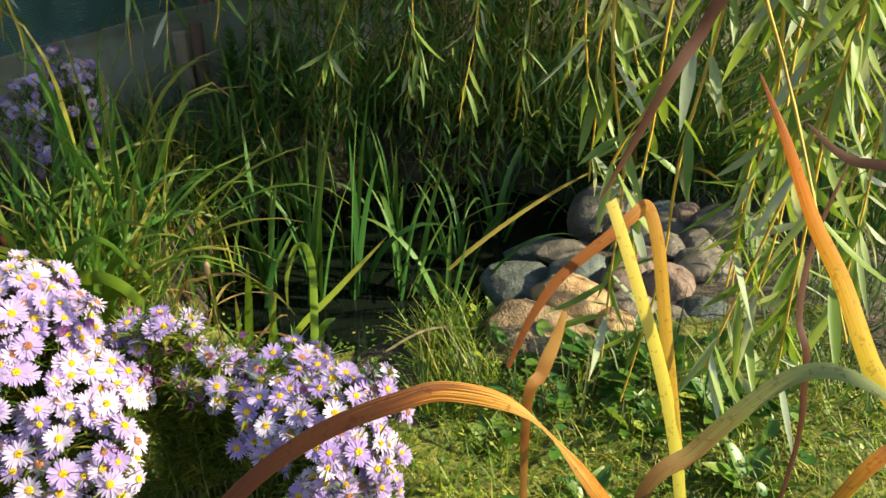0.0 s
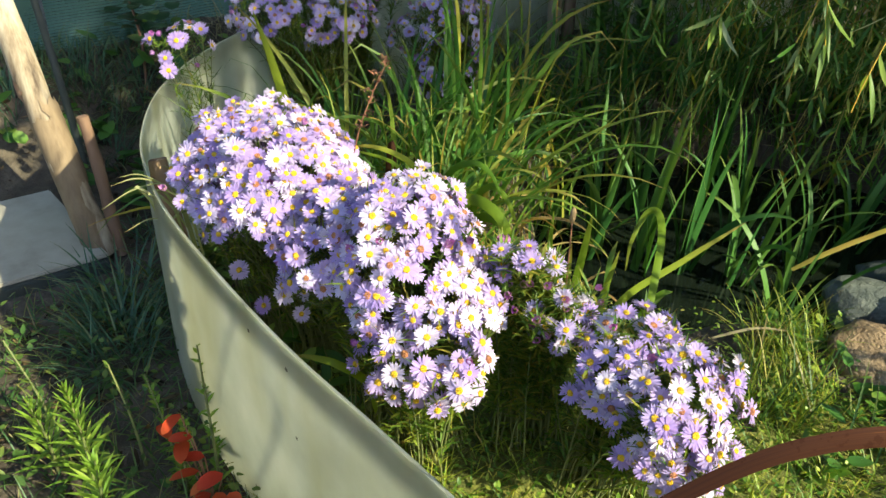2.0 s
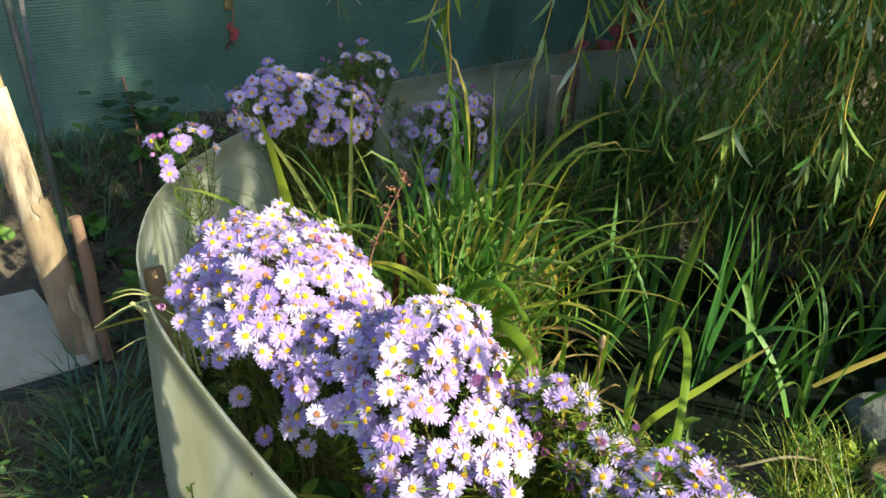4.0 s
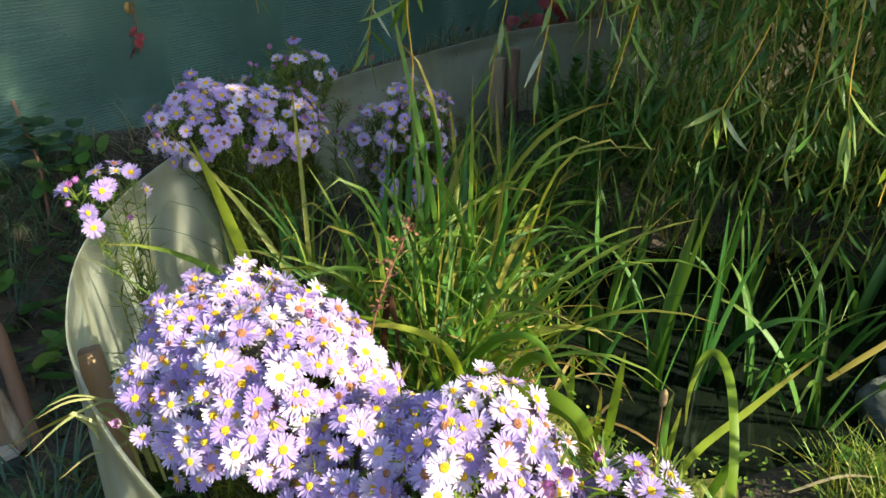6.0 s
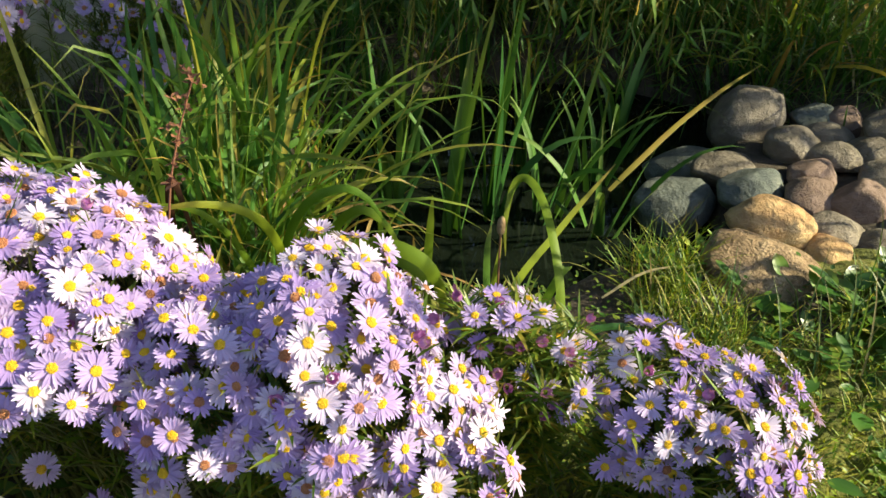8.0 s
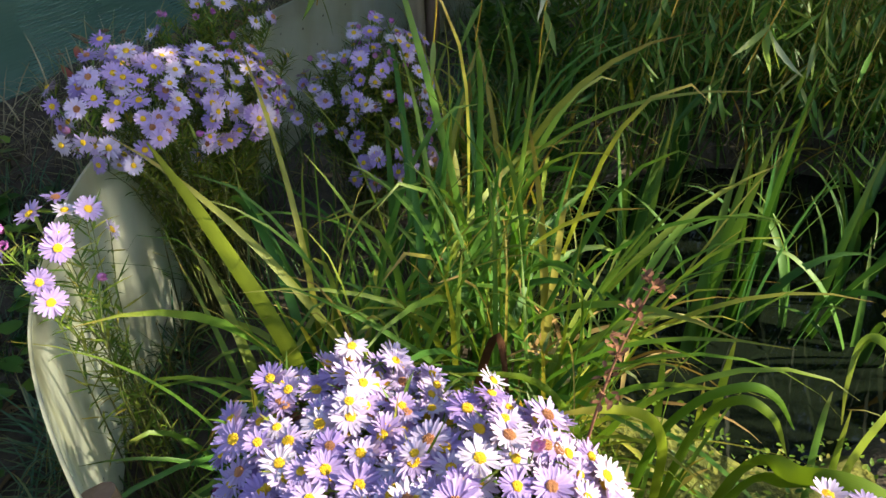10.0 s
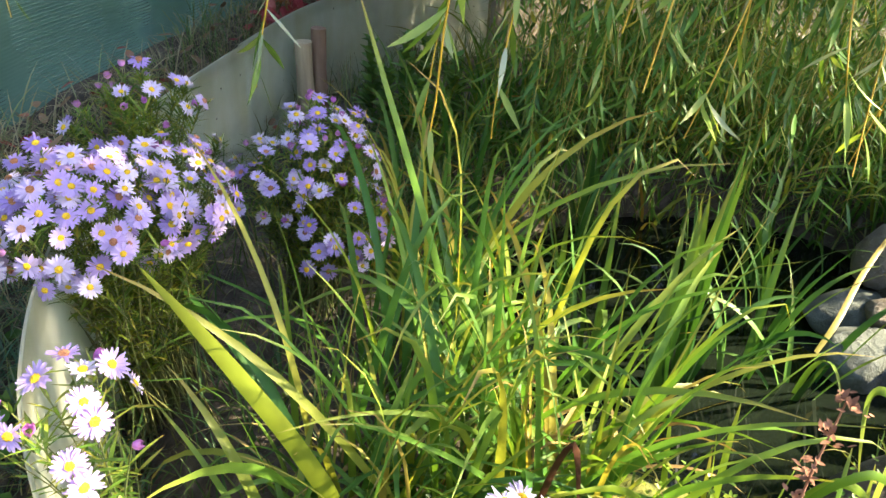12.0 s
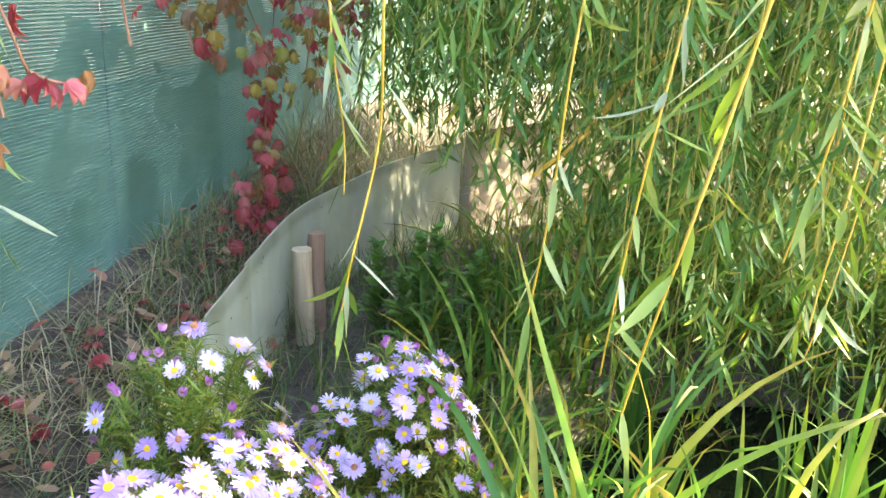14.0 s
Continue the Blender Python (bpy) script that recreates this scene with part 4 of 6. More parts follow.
aster_bush((-0.53, 0.8, 0.11), [(-0.61, 0.775, 0.42, 0.085, 0.085, 0.09, 0.9), (-0.515, 0.765, 0.435, 0.085, 0.095, 0.115, 1.3), (-0.447, 0.735, 0.385, 0.067, 0.074, 0.074, 0.6)], 290, 8,
           "aster bush with sunlit lilac flowers spilling forward", 12, leafy=3000, gap=0.0108, lowest=0.4, sprawl=0.007)
aster_bush((-0.46, 0.74, 0.11), [(-0.462, 0.685, 0.345, 0.068, 0.045, 0.055, 1), (-0.416, 0.685, 0.36, 0.046, 0.04, 0.054, 0.65)], 56, 3,
           "low aster stems flowering in front of the taller bush", 22, leafy=1100, gap=0.014, sprawl=0.01)
aster_bush((-0.35, 0.83, 0.11), [(-0.37, 0.815, 0.42, 0.05, 0.045, 0.055, 1), (-0.315, 0.81, 0.395, 0.045, 0.045, 0.05, 0.8)], 52, 24, "sparse aster stems with pink buds between fuller bushes", 13, leafy=3400, gap=0.014, sprawl=0.01, stray=[(-0.304, 0.769, 0.372), (-0.33, 0.76, 0.38), (-0.288, 0.824, 0.406)])
aster_bush((-0.22, 0.8, 0.11), [(-0.215, 0.785, 0.36, 0.06, 0.075, 0.065, 1), (-0.155, 0.755, 0.345, 0.07, 0.085, 0.075, 1.1), (-0.12, 0.72, 0.3, 0.04, 0.055, 0.06, 0.4)], 150, 6,
           "low aster bush with lilac flowers over sunlit turf", 14, leafy=2800, gap=0.0115, sprawl=0.008, stray=[(-0.251, 0.737, 0.353), (-0.24, 0.76, 0.43)])
aster_bush((-1.16, 1.2, 0.08), [(-1.18, 1.15, 0.51, 0.05, 0.06, 0.055, 1)], 16, 5, "few aster stems leaning over the top of the edging", 15, 1.2, leafy=220, gap=0.026, face=(0.1, -0.4, 0.9))
aster_bush((-1.2, 1.68, 0.1), [(-1.24, 1.57, 0.475, 0.11, 0.1, 0.085, 1.5), (-1.14, 1.66, 0.44, 0.085, 0.1, 0.08, 0.9)], 150, 8,
           "pale lilac aster bush in half shade beside the edging", 16, 1.2, leafy=2600, gap=0.0165, face=(0.1, -0.5, 0.85))
aster_bush((-1.19, 1.88, 0.1), [(-1.2, 1.85, 0.47, 0.105, 0.1, 0.1, 1)], 34, 24, "leafy aster with few flowers and many buds", 18, 1.2, leafy=2200, gap=0.028, face=(0.1, -0.5, 0.85))
aster_bush((-0.93, 1.86, 0.1), [(-0.9, 1.85, 0.42, 0.075, 0.09, 0.09, 1), (-0.88, 1.8, 0.32, 0.08, 0.09, 0.1, 0.7), (-1.0, 1.85, 0.37, 0.07, 0.07, 0.08, 0.7)], 125, 22,
           "small violet aster bush in shade among tall grass", 17, 1.15, leafy=2600, gap=0.018, face=(0.1, -0.5, 0.85))


# ---- tall sedges and iris ----
def sedge_clump(x, y, n, r, L, label, seed, mat=None, w=(0.005, 0.012), lean=0.3, bend=(0.5, 2.7), tilt=(0.0, 0.0)):
    lr = np.random.default_rng(seed)
    z = float(ground_z(x, y))
    ob = tagged(empty("sedge_clump", (x, y, z)), label, "grass clump", "sedge clumps")
    ang, d = lr.uniform(0, 6.28, n), r * np.sqrt(lr.random(n))
    roots = np.stack([x + d * np.cos(ang), y + d * np.sin(ang), np.zeros(n)], 1)
    roots[:, 2] = ground_z(roots[:, 0], roots[:, 1]) - 0.01
    az = ang + lr.normal(0, 1.5, n)
    size, off, curl, twist = L * lr.uniform(0.5, 1.1, n), np.abs(lr.normal(lean, 0.2, n)), lr.uniform(*bend, n), lr.normal(0, 0.9, n)
    kind = lr.choice(3, n, p=(0.4, 0.35, 0.25))                     # some bow all along, some nod at the tip, some are creased
    P, U = np.zeros((n, 11, 3)), np.zeros((n, 11, 3))
    for j, power in enumerate((1.2, 2.2, 7.0)):
        k = kind == j
        P[k], U[k] = grow(roots[k], az[k], size[k], off[k], curl[k] * (1.0, 0.9, 1.15)[j], 10, power, twist[k])
    W = taper(n, 10, lr.uniform(*w, n))
    for i in range(n):
        child("blade", mesh_np("blade", *ribbon(P[i : i + 1], U[i : i + 1], W[i : i + 1]), mat or SEDGE), ob)
    return ob


for i, (x, y, n, r, L, lab) in enumerate([
        (-0.66, 1.22, 30, 0.07, 0.5, "sunlit arching sedge clump behind the asters"), (-0.77, 1.3, 38, 0.09, 0.55, "arching sedge clump with yellowing tips"),
        (-0.93, 1.38, 34, 0.09, 0.54, "arching sedge clump with yellowing tips"), (-0.7, 1.48, 34, 0.09, 0.58, "tall green sedge clump at the pond edge"),
        (-0.79, 1.58, 40, 0.1, 0.6, "tall green sedge clump at the pond edge"), (-0.97, 1.2, 34, 0.07, 0.46, "loose yellow-green sedge clump by the edging")]):
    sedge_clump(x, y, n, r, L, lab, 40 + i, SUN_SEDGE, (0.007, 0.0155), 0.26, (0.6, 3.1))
for i, (x, y, n, r, L, lab) in enumerate([
        (-0.6, 1.75, 60, 0.11, 0.5, "dark green sedge clump under the willow"), (-0.74, 2.02, 60, 0.12, 0.42, "dark green sedge clump under the willow"),
        (-0.55, 2.18, 60, 0.12, 0.42, "dark green sedge clump under the willow"), (-0.55, 2.5, 60, 0.14, 0.36, "dark green sedge clump under the willow"),
        (-0.3, 2.72, 66, 0.14, 0.45, "dark green sedge clump on the far bank"), (0.1, 2.78, 60, 0.14, 0.5, "dark green sedge clump on the far bank"),
        (0.5, 2.6, 60, 0.14, 0.5, "dark green sedge clump on the far bank"),
        (0.75, 2.35, 60, 0.14, 0.5, "dark green sedge clump on the far bank"), (0.8, 2.05, 60, 0.14, 0.42, "dark green sedge clump behind the stones"),
        (1.05, 1.8, 90, 0.14, 0.35, "green grass clump behind the stones"), (0.3, 3.05, 60, 0.2, 0.5, "dark green sedge clump on the far bank"), (0.9, 2.9, 60, 0.2, 0.5, "dark green sedge clump on the far bank"), (-0.35, 2.42, 56, 0.12, 0.46, "dark green sedge clump on the far bank"),
        (0.05, 2.44, 56, 0.12, 0.48, "dark green sedge clump on the far bank"), (0.4, 2.38, 56, 0.12, 0.48, "dark green sedge clump on the far bank"), (0.62, 2.12, 50, 0.1, 0.4, "dark green sedge clump on the far bank")]):
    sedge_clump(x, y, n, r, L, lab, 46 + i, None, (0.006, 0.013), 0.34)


sedge_clump(-0.66, 1.18, 24, 0.05, 0.46, "bright yellow-green sedge clump in the sun", 70, LIGHT_SEDGE)
sedge_clump(-0.54, 1.06, 18, 0.04, 0.3, "bright yellow-green sedge tuft beside the asters", 71, LIGHT_SEDGE)
sedge_clump(-0.88, 1.2, 26, 0.06, 0.42, "yellowing drooping sedge by the edging", 72, LIGHT_SEDGE)
sedge_clump(-0.68, 1.32, 22, 0.07, 0.5, "yellow-green sedge clump with long drooping blades", 73, LIGHT_SEDGE, (0.007, 0.014), 0.35, (0.8, 3.0))
for i, (x, y) in enumerate([(-0.84, 1.32), (-0.7, 1.24), (-0.95, 1.3), (-0.6, 1.34)]):
    sedge_clump(x, y, 12, 0.07, 0.48, "fine pale-bladed sedge tuft, yellowing and tangled", 160 + i, LIGHT_SEDGE, (0.003, 0.006), 0.3, (0.4, 3.0))
for i, (x, y) in enumerate([(-0.74, 1.3), (-0.56, 1.42), (-0.9, 1.4), (-0.48, 1.5)]):
    sedge_clump(x, y, 18, 0.08, 0.28, "withered straw-coloured sedge blades", 170 + i, DRY_BLADE, (0.004, 0.009), 0.7, (1.3, 2.8))
for i, (x, y) in enumerate([(0.24, 2.47), (0.34, 2.3), (0.5, 2.2), (0.12, 2.28), (0.58, 2.44), (-0.05, 2.36), (0.72, 2.2)]):
    sedge_clump(x, y, 40, 0.08, 0.34, "short dark sedge tuft on the shaded pond bank", 140 + i, None, (0.005, 0.011), 0.5, (0.6, 2.4))


def iris_clump(x, y, leaves, label, seed):
    """leaves: rows of (azimuth degrees, length, lean, bend, width)."""
    z = float(ground_z(x, y))
    ob = tagged(empty("iris_clump", (x, y, z)), label, "water iris", "iris clumps")
    lr = np.random.default_rng(seed)
    for az, L, lean, bend, w in leaves:
        root = np.array([[x + lr.normal(0, 0.012), y + lr.normal(0, 0.012), max(z, -0.1) - 0.02]])
        P, U = grow(root, radians(az), L, lean, bend, 12, 2.6, lr.normal(0, 0.5))
        child("leaf", mesh_np("leaf", *ribbon(P, U, taper(1, 12, w * 1.25)), IRIS), ob)
    return ob


def tuft(n, L, w, seed, lean=0.1, bend=0.4):
    lr = np.random.default_rng(seed)
    return [(lr.uniform(0, 360), L * lr.uniform(0.6, 1.05), abs(lr.normal(lean, 0.08)), lr.uniform(0, bend) if lr.random() < 0.7 else lr.uniform(1.0, 2.4), w * lr.uniform(0.7, 1.15)) for _ in range(n)]


iris_clump(-0.315, 1.63, [(10, 0.6, 0.1, 0.12, 0.017), (60, 0.5, 0.16, 0.2, 0.018), (350, 0.46, 0.14, 0.3, 0.015), (200, 0.34, 0.1, 0.15, 0.016), (20, 0.54, 0.03, 0.08, 0.016), (150, 0.5, 0.1, 1.5, 0.014)], "tall green iris leaves rising out of the pond", 61)
iris_clump(-0.222, 1.69, [(10, 0.64, 0.05, 0.1, 0.019), (40, 0.62, 0.09, 0.12, 0.018), (330, 0.5, 0.12, 0.25, 0.017), (190, 0.54, 0.06, 0.15, 0.019), (120, 0.5, 0.02, 0.1, 0.016), (170, 0.48, 0.12, 1.7, 0.016), (0, 0.42, 0.2, 1.9, 0.015)], "tall green iris leaves rising out of the pond", 62)
iris_clump(-0.44, 1.66, tuft(11, 0.6, 0.016, 3), "green iris leaves in the shade of the willow", 63)
iris_clump(-0.12, 1.86, tuft(9, 0.5, 0.015, 4), "green iris leaves standing in the pond", 64)
iris_clump(0.02, 1.62, tuft(9, 0.42, 0.014, 5, 0.35, 0.7), "leaning iris leaves beside the grey stone", 65)
iris_clump(-0.38, 1.95, tuft(11, 0.56, 0.015, 6), "shaded iris leaves at the far side of the pond", 66)
iris_clump(0.04, 1.8, tuft(9, 0.46, 0.013, 8, 0.25, 0.9), "leaning iris leaves over dark water", 68)
iris_clump(-0.1, 1.68, tuft(8, 0.48, 0.014, 9, 0.2, 0.8), "leaning iris leaves over dark water", 69)
iris_clump(0.16, 2.0, tuft(10, 0.46, 0.013, 10, 0.25, 1.0), "shaded iris leaves at the far side of the pond", 70)
iris_clump(-0.2, 2.25, tuft(11, 0.55, 0.015, 7), "shaded iris leaves at the far side of the pond", 67)


def single_leaf(name, pts, width, mat, label, category="leaf", side=None, fold=0.2, taper_to=0.1, base=0.7):
    v, q, uv = custom_leaf(pts, width, side, 5, fold, taper_to, base)
    return tagged(new(name, mesh_np(name, v, q, uv, mat)), label, category)


front_iris = tagged(empty("iris_clump", (-0.25, 1.1, 0.1)), "bright sunlit iris with folded leaves before the pond", "water iris", "iris clumps")
for pts, w in [([(-0.228, 1.0, 0.09), (-0.228, 1.04, 0.19), (-0.229, 1.088, 0.274), (-0.238, 1.165, 0.333), (-0.255, 1.21, 0.355), (-0.275, 1.215, 0.346), (-0.288, 1.191, 0.3), (-0.287, 1.174, 0.25)], 0.0132),
               ([(-0.29, 1.09, 0.09), (-0.284, 1.138, 0.2), (-0.2, 1.207, 0.274), (-0.115, 1.261, 0.348)], 0.0128),
               ([(-0.3, 1.14, 0.05), (-0.31, 1.16, 0.16), (-0.315, 1.17, 0.26), (-0.31, 1.18, 0.3)], 0.012), ([(-0.26, 1.08, 0.09), (-0.25, 1.1, 0.18), (-0.22, 1.12, 0.25), (-0.2, 1.13, 0.26)], 0.015),
               ([(-0.29, 1.1, 0.09), (-0.31, 1.12, 0.2), (-0.3, 1.15, 0.3)], 0.013), ([(-0.26, 1.06, 0.09), (-0.21, 1.09, 0.15), (-0.12, 1.1, 0.17), (-0.05, 1.09, 0.12)], 0.012)]:
    child("leaf", mesh_np("leaf", *custom_leaf(pts, w, None, 5), YELLOW_LEAF if w > 0.0125 else IRIS), front_iris)
young_iris = tagged(empty("iris_clump", (-0.4, 1.28, 0.02)), "few short upright yellow-green iris leaves at the water", "water iris", "iris clumps")
for pts, w in [([(-0.395, 1.27, -0.05), (-0.392, 1.285, 0.1), (-0.386, 1.3, 0.2), (-0.382, 1.307, 0.272)], 0.0165), ([(-0.4, 1.28, -0.05), (-0.408, 1.29, 0.1), (-0.412, 1.3, 0.2)], 0.012),
               ([(-0.385, 1.27, -0.05), (-0.34, 1.25, 0.06), (-0.28, 1.22, 0.08), (-0.22, 1.2, 0.06)], 0.011), ([(-0.45, 1.3, -0.05), (-0.46, 1.32, 0.12), (-0.465, 1.34, 0.24)], 0.014)]:
    child("leaf", mesh_np("leaf", *custom_leaf(pts, w, None, 5), YELLOW_LEAF), young_iris)
arching = tagged(empty("iris_clump", (-0.56, 1.03, 0.1)), "arching yellow-green leaves behind the aster flowers", "water iris", "iris clumps")
for pts, w in [([(-0.57, 0.98, 0.09), (-0.575, 0.978, 0.36), (-0.581, 0.974, 0.431), (-0.605, 0.965, 0.475), (-0.65, 0.948, 0.498), (-0.7, 0.94, 0.494)], 0.0105),
               ([(-0.59, 1.04, 0.09), (-0.58, 1.01, 0.36), (-0.556, 0.997, 0.452), (-0.515, 0.992, 0.484), (-0.485, 0.99, 0.474), (-0.462, 0.985, 0.44)], 0.0105),
               ([(-0.55, 1.06, 0.09), (-0.53, 1.04, 0.36), (-0.5, 1.03, 0.43), (-0.465, 1.02, 0.42), (-0.44, 1.015, 0.37)], 0.011),
               ([(-0.53, 1.02, 0.09), (-0.52, 0.95, 0.42), (-0.49, 0.91, 0.468), (-0.456, 0.893, 0.477), (-0.424, 0.885, 0.456), (-0.408, 0.885, 0.4), (-0.41, 0.89, 0.32)], 0.0165),
               ([(-0.52, 1.03, 0.09), (-0.505, 0.97, 0.37), (-0.48, 0.94, 0.425), (-0.448, 0.93, 0.432), (-0.424, 0.925, 0.4), (-0.42, 0.925, 0.32)], 0.0145),
               ([(-0.57, 1.06, 0.09), (-0.62, 1.07, 0.3), (-0.68, 1.08, 0.4), (-0.78, 1.07, 0.42)], 0.009)]:
    child("leaf", mesh_np("leaf", *custom_leaf(pts, w, None, 5), YELLOW_LEAF), arching)
single_leaf("broad_leaf", [(-0.93, 1.17, 0.1), (-0.951, 1.195, 0.28), (-0.989, 1.222, 0.364), (-1.037, 1.255, 0.43), (-1.085, 1.291, 0.486), (-1.136, 1.324, 0.545)], 0.021, OLIVE_LEAF, "broad olive iris leaf leaning to the edging", fold=0.3)
single_leaf("reed_stem", [(0.01, 1.6, 0.085), (0.074, 1.64, 0.125), (0.183, 1.728, 0.165), (0.306, 1.812, 0.205), (0.42, 1.88, 0.235)], 0.012, REED, "bent yellow reed lying over the pond", "reed", (0, -0.4, 0.9))
single_leaf("tall_blade", [(-0.72, 1.5, 0.1), (-0.76, 1.53, 0.34), (-0.81, 1.57, 0.53), (-0.845, 1.59, 0.65), (-0.878, 1.603, 0.765)], 0.011, SUN_SEDGE, "tall pale grass blade among the sedges", "grass blade")
single_leaf("dead_leaf", [(-0.74, 1.16, 0.12), (-0.74, 1.15, 0.3), (-0.72, 1.13, 0.42), (-0.7, 1.12, 0.3)], 0.011, DARK_BROWN_LEAF, "withered brown leaf folded among the sedges")
single_leaf("dead_twig", [(-0.12, 1.2, 0.14), (-0.055, 1.22, 0.17), (0.0, 1.23, 0.175)], 0.005, STRAW, "bleached straw lying on the grass", "straw")

# ---- withered cattail leaves close to the path ----
cattail = tagged(empty("cattail_clump", (0.13, 0.42, 0.1)), "withered cattail leaves, yellow and brown, arching high", "cattail")
for pts, w, mat, tip in [
        ([(0.13, 0.43, 0.09), (0.115, 0.36, 0.45), (0.075, 0.32, 0.62), (0.034, 0.297, 0.705), (-0.004, 0.291, 0.76), (-0.039, 0.283, 0.781), (-0.064, 0.272, 0.784), (-0.095, 0.262, 0.776), (-0.126, 0.251, 0.756), (-0.176, 0.232, 0.703)], 0.0088, ARCH_LEAF, 0.75),
        ([(0.15, 0.42, 0.09), (0.135, 0.385, 0.5), (0.106, 0.366, 0.631), (0.093, 0.366, 0.685), (0.079, 0.369, 0.732), (0.059, 0.375, 0.787), (0.043, 0.376, 0.827)], 0.0085, GOLD_LEAF, 0.75),
        ([(0.15, 0.43, 0.09), (0.14, 0.39, 0.5), (0.107, 0.371, 0.636), (0.095, 0.376, 0.695), (0.087, 0.385, 0.737), (0.08, 0.4, 0.785), (0.074, 0.411, 0.806), (0.065, 0.405, 0.805), (0.05, 0.395, 0.797), (0.023, 0.378, 0.783), (0.005, 0.363, 0.765), (-0.007, 0.351, 0.742)], 0.0085, FOLD_LEAF, 0.3),
        ([(0.36, 0.5, 0.09), (0.36, 0.48, 0.6), (0.27, 0.45, 0.96), (0.16, 0.41, 0.985), (0.095, 0.395, 0.93), (0.08, 0.392, 0.906), (0.064, 0.381, 0.885), (0.05, 0.376, 0.856), (0.036, 0.37, 0.83)], 0.0075, DARK_BROWN_LEAF, 0.15),
        ([(0.2, 0.36, 0.09), (0.195, 0.31, 0.6), (0.183, 0.303, 0.726), (0.164, 0.322, 0.766), (0.155, 0.347, 0.796), (0.144, 0.367, 0.82), (0.136, 0.397, 0.851), (0.122, 0.413, 0.882)], 0.012, FLAME_LEAF, 0.1),
        ([(0.1, 0.4, 0.09), (0.06, 0.33, 0.5), (0.056, 0.303, 0.69), (0.084, 0.314, 0.717), (0.109, 0.321, 0.74), (0.128, 0.323, 0.756), (0.144, 0.319, 0.763), (0.16, 0.308, 0.761), (0.19, 0.29, 0.745)], 0.0105, SAGE_LEAF, 0.2),
        ([(0.18, 0.44, 0.09), (0.17, 0.37, 0.6), (0.156, 0.356, 0.73), (0.151, 0.369, 0.762), (0.158, 0.386, 0.797), (0.171, 0.396, 0.838)], 0.005, DARK_BROWN_LEAF, 0.3),
        ([(0.1, 0.33, 0.09), (0.11, 0.29, 0.6), (0.131, 0.268, 0.73), (0.157, 0.275, 0.759), (0.21, 0.29, 0.79)], 0.009, FOLD_LEAF, 0.4),
        ([(0.06, 0.42, 0.09), (0.02, 0.38, 0.5), (0.005, 0.354, 0.703), (0.013, 0.361, 0.731), (0.021, 0.371, 0.746), (0.026, 0.379, 0.759)], 0.0095, BROWN_LEAF, 0.3),
        ([(0.34, 0.47, 0.09), (0.33, 0.44, 0.6), (0.25, 0.42, 0.8), (0.19, 0.431, 0.828), (0.171, 0.446, 0.843)], 0.0075, DARK_BROWN_LEAF, 0.2)]:
    child("leaf", mesh_np("leaf", *custom_leaf(pts, w, None, 6, 0.25, tip, 0.02 if mat is BROWN_LEAF else 0.45, 0.42 if mat is ARCH_LEAF else None), mat), cattail)

# ---- turf and low plants ----
def scatter(n, box, seed, keep=lambda x, y: np.ones_like(x, bool)):
    lr = np.random.default_rng(seed)
    x, y = lr.uniform(box[0], box[1], n), lr.uniform(box[2], box[3], n)
    ok = keep(x, y)
    x, y = x[ok], y[ok]
    return np.stack([x, y, ground_z(x, y) - 0.004], 1), lr


def turf(name, label, n, box, seed, L, w, mat, keep=lambda x, y: np.ones_like(x, bool), lean=0.5, bend=(0.2, 1.2), segs=4):
    r, lr = scatter(n, box, seed, keep)
    m = len(r)
    P, U = grow(r, lr.uniform(0, 6.28, m), lr.uniform(*L, m), np.abs(lr.normal(lean, 0.3, m)), lr.uniform(*bend, m), segs)
    return tagged(new(name, mesh_np(name, *ribbon(P, U, taper(m, segs, lr.uniform(*w, m))), mat)), label, "grass", kind="stuff")


def fence_off(x, y):
    return (x + 2.07) * 0.899 - (y - 1.39) * 0.438


def inside(x, y):
    return ((x + 0.05) / 1.23) ** 2 + ((y - 2.0) / 1.6) ** 2 < 1.0


def dry(x, y):
    return pond(x, y) > 0.98


def tussock(x, y, n, r, L, seed, label, mat):
    lr = np.random.default_rng(seed)
    ang, d = lr.uniform(0, 6.28, n), r * np.sqrt(lr.random(n))
    rt = np.stack([x + d * np.cos(ang), y + d * np.sin(ang), np.zeros(n)], 1)
    rt[:, 2] = ground_z(rt[:, 0], rt[:, 1]) - 0.005
    P, U = grow(rt, ang + lr.normal(0, 0.8, n), lr.uniform(0.5, 1.1, n) * L, np.abs(lr.normal(0.6, 0.25, n)), lr.uniform(0.3, 1.3, n), 6)
    return tagged(new("grass_tussock", mesh_np("grass_tussock", *ribbon(P, U, taper(n, 6, lr.uniform(0.0025, 0.005, n))), mat)), label, "grass", kind="stuff")


for i, (x, y, n) in enumerate([(-1.15, 0.84, 80), (-1.2, 0.9, 70), (-1.1, 0.78, 60), (-1.28, 0.98, 60), (-1.7, 1.4, 80), (-1.55, 1.5, 80), (-1.85, 1.5, 70), (-1.35, 1.3, 60), (-1.42, 1.6, 60), (-1.9, 1.3, 70), (-1.95, 1.1, 60), (-2.0, 0.9, 60),]):
    tussock(x, y, n, 0.06, 0.16, 400 + i, "blue-green couch grass tussock by the edging", BLUE_GRASS)


def off_board(x, y):
    """Clear of the board: along its length and across it."""
    u, v = (x + 1.36) * -0.505 + (y - 1.03) * -0.863, (x + 1.36) * -0.9 + (y - 1.03) * 0.43
    return ~((u > -0.08) & (u < 1.0) & (v > -0.06) & (v < 0.45))


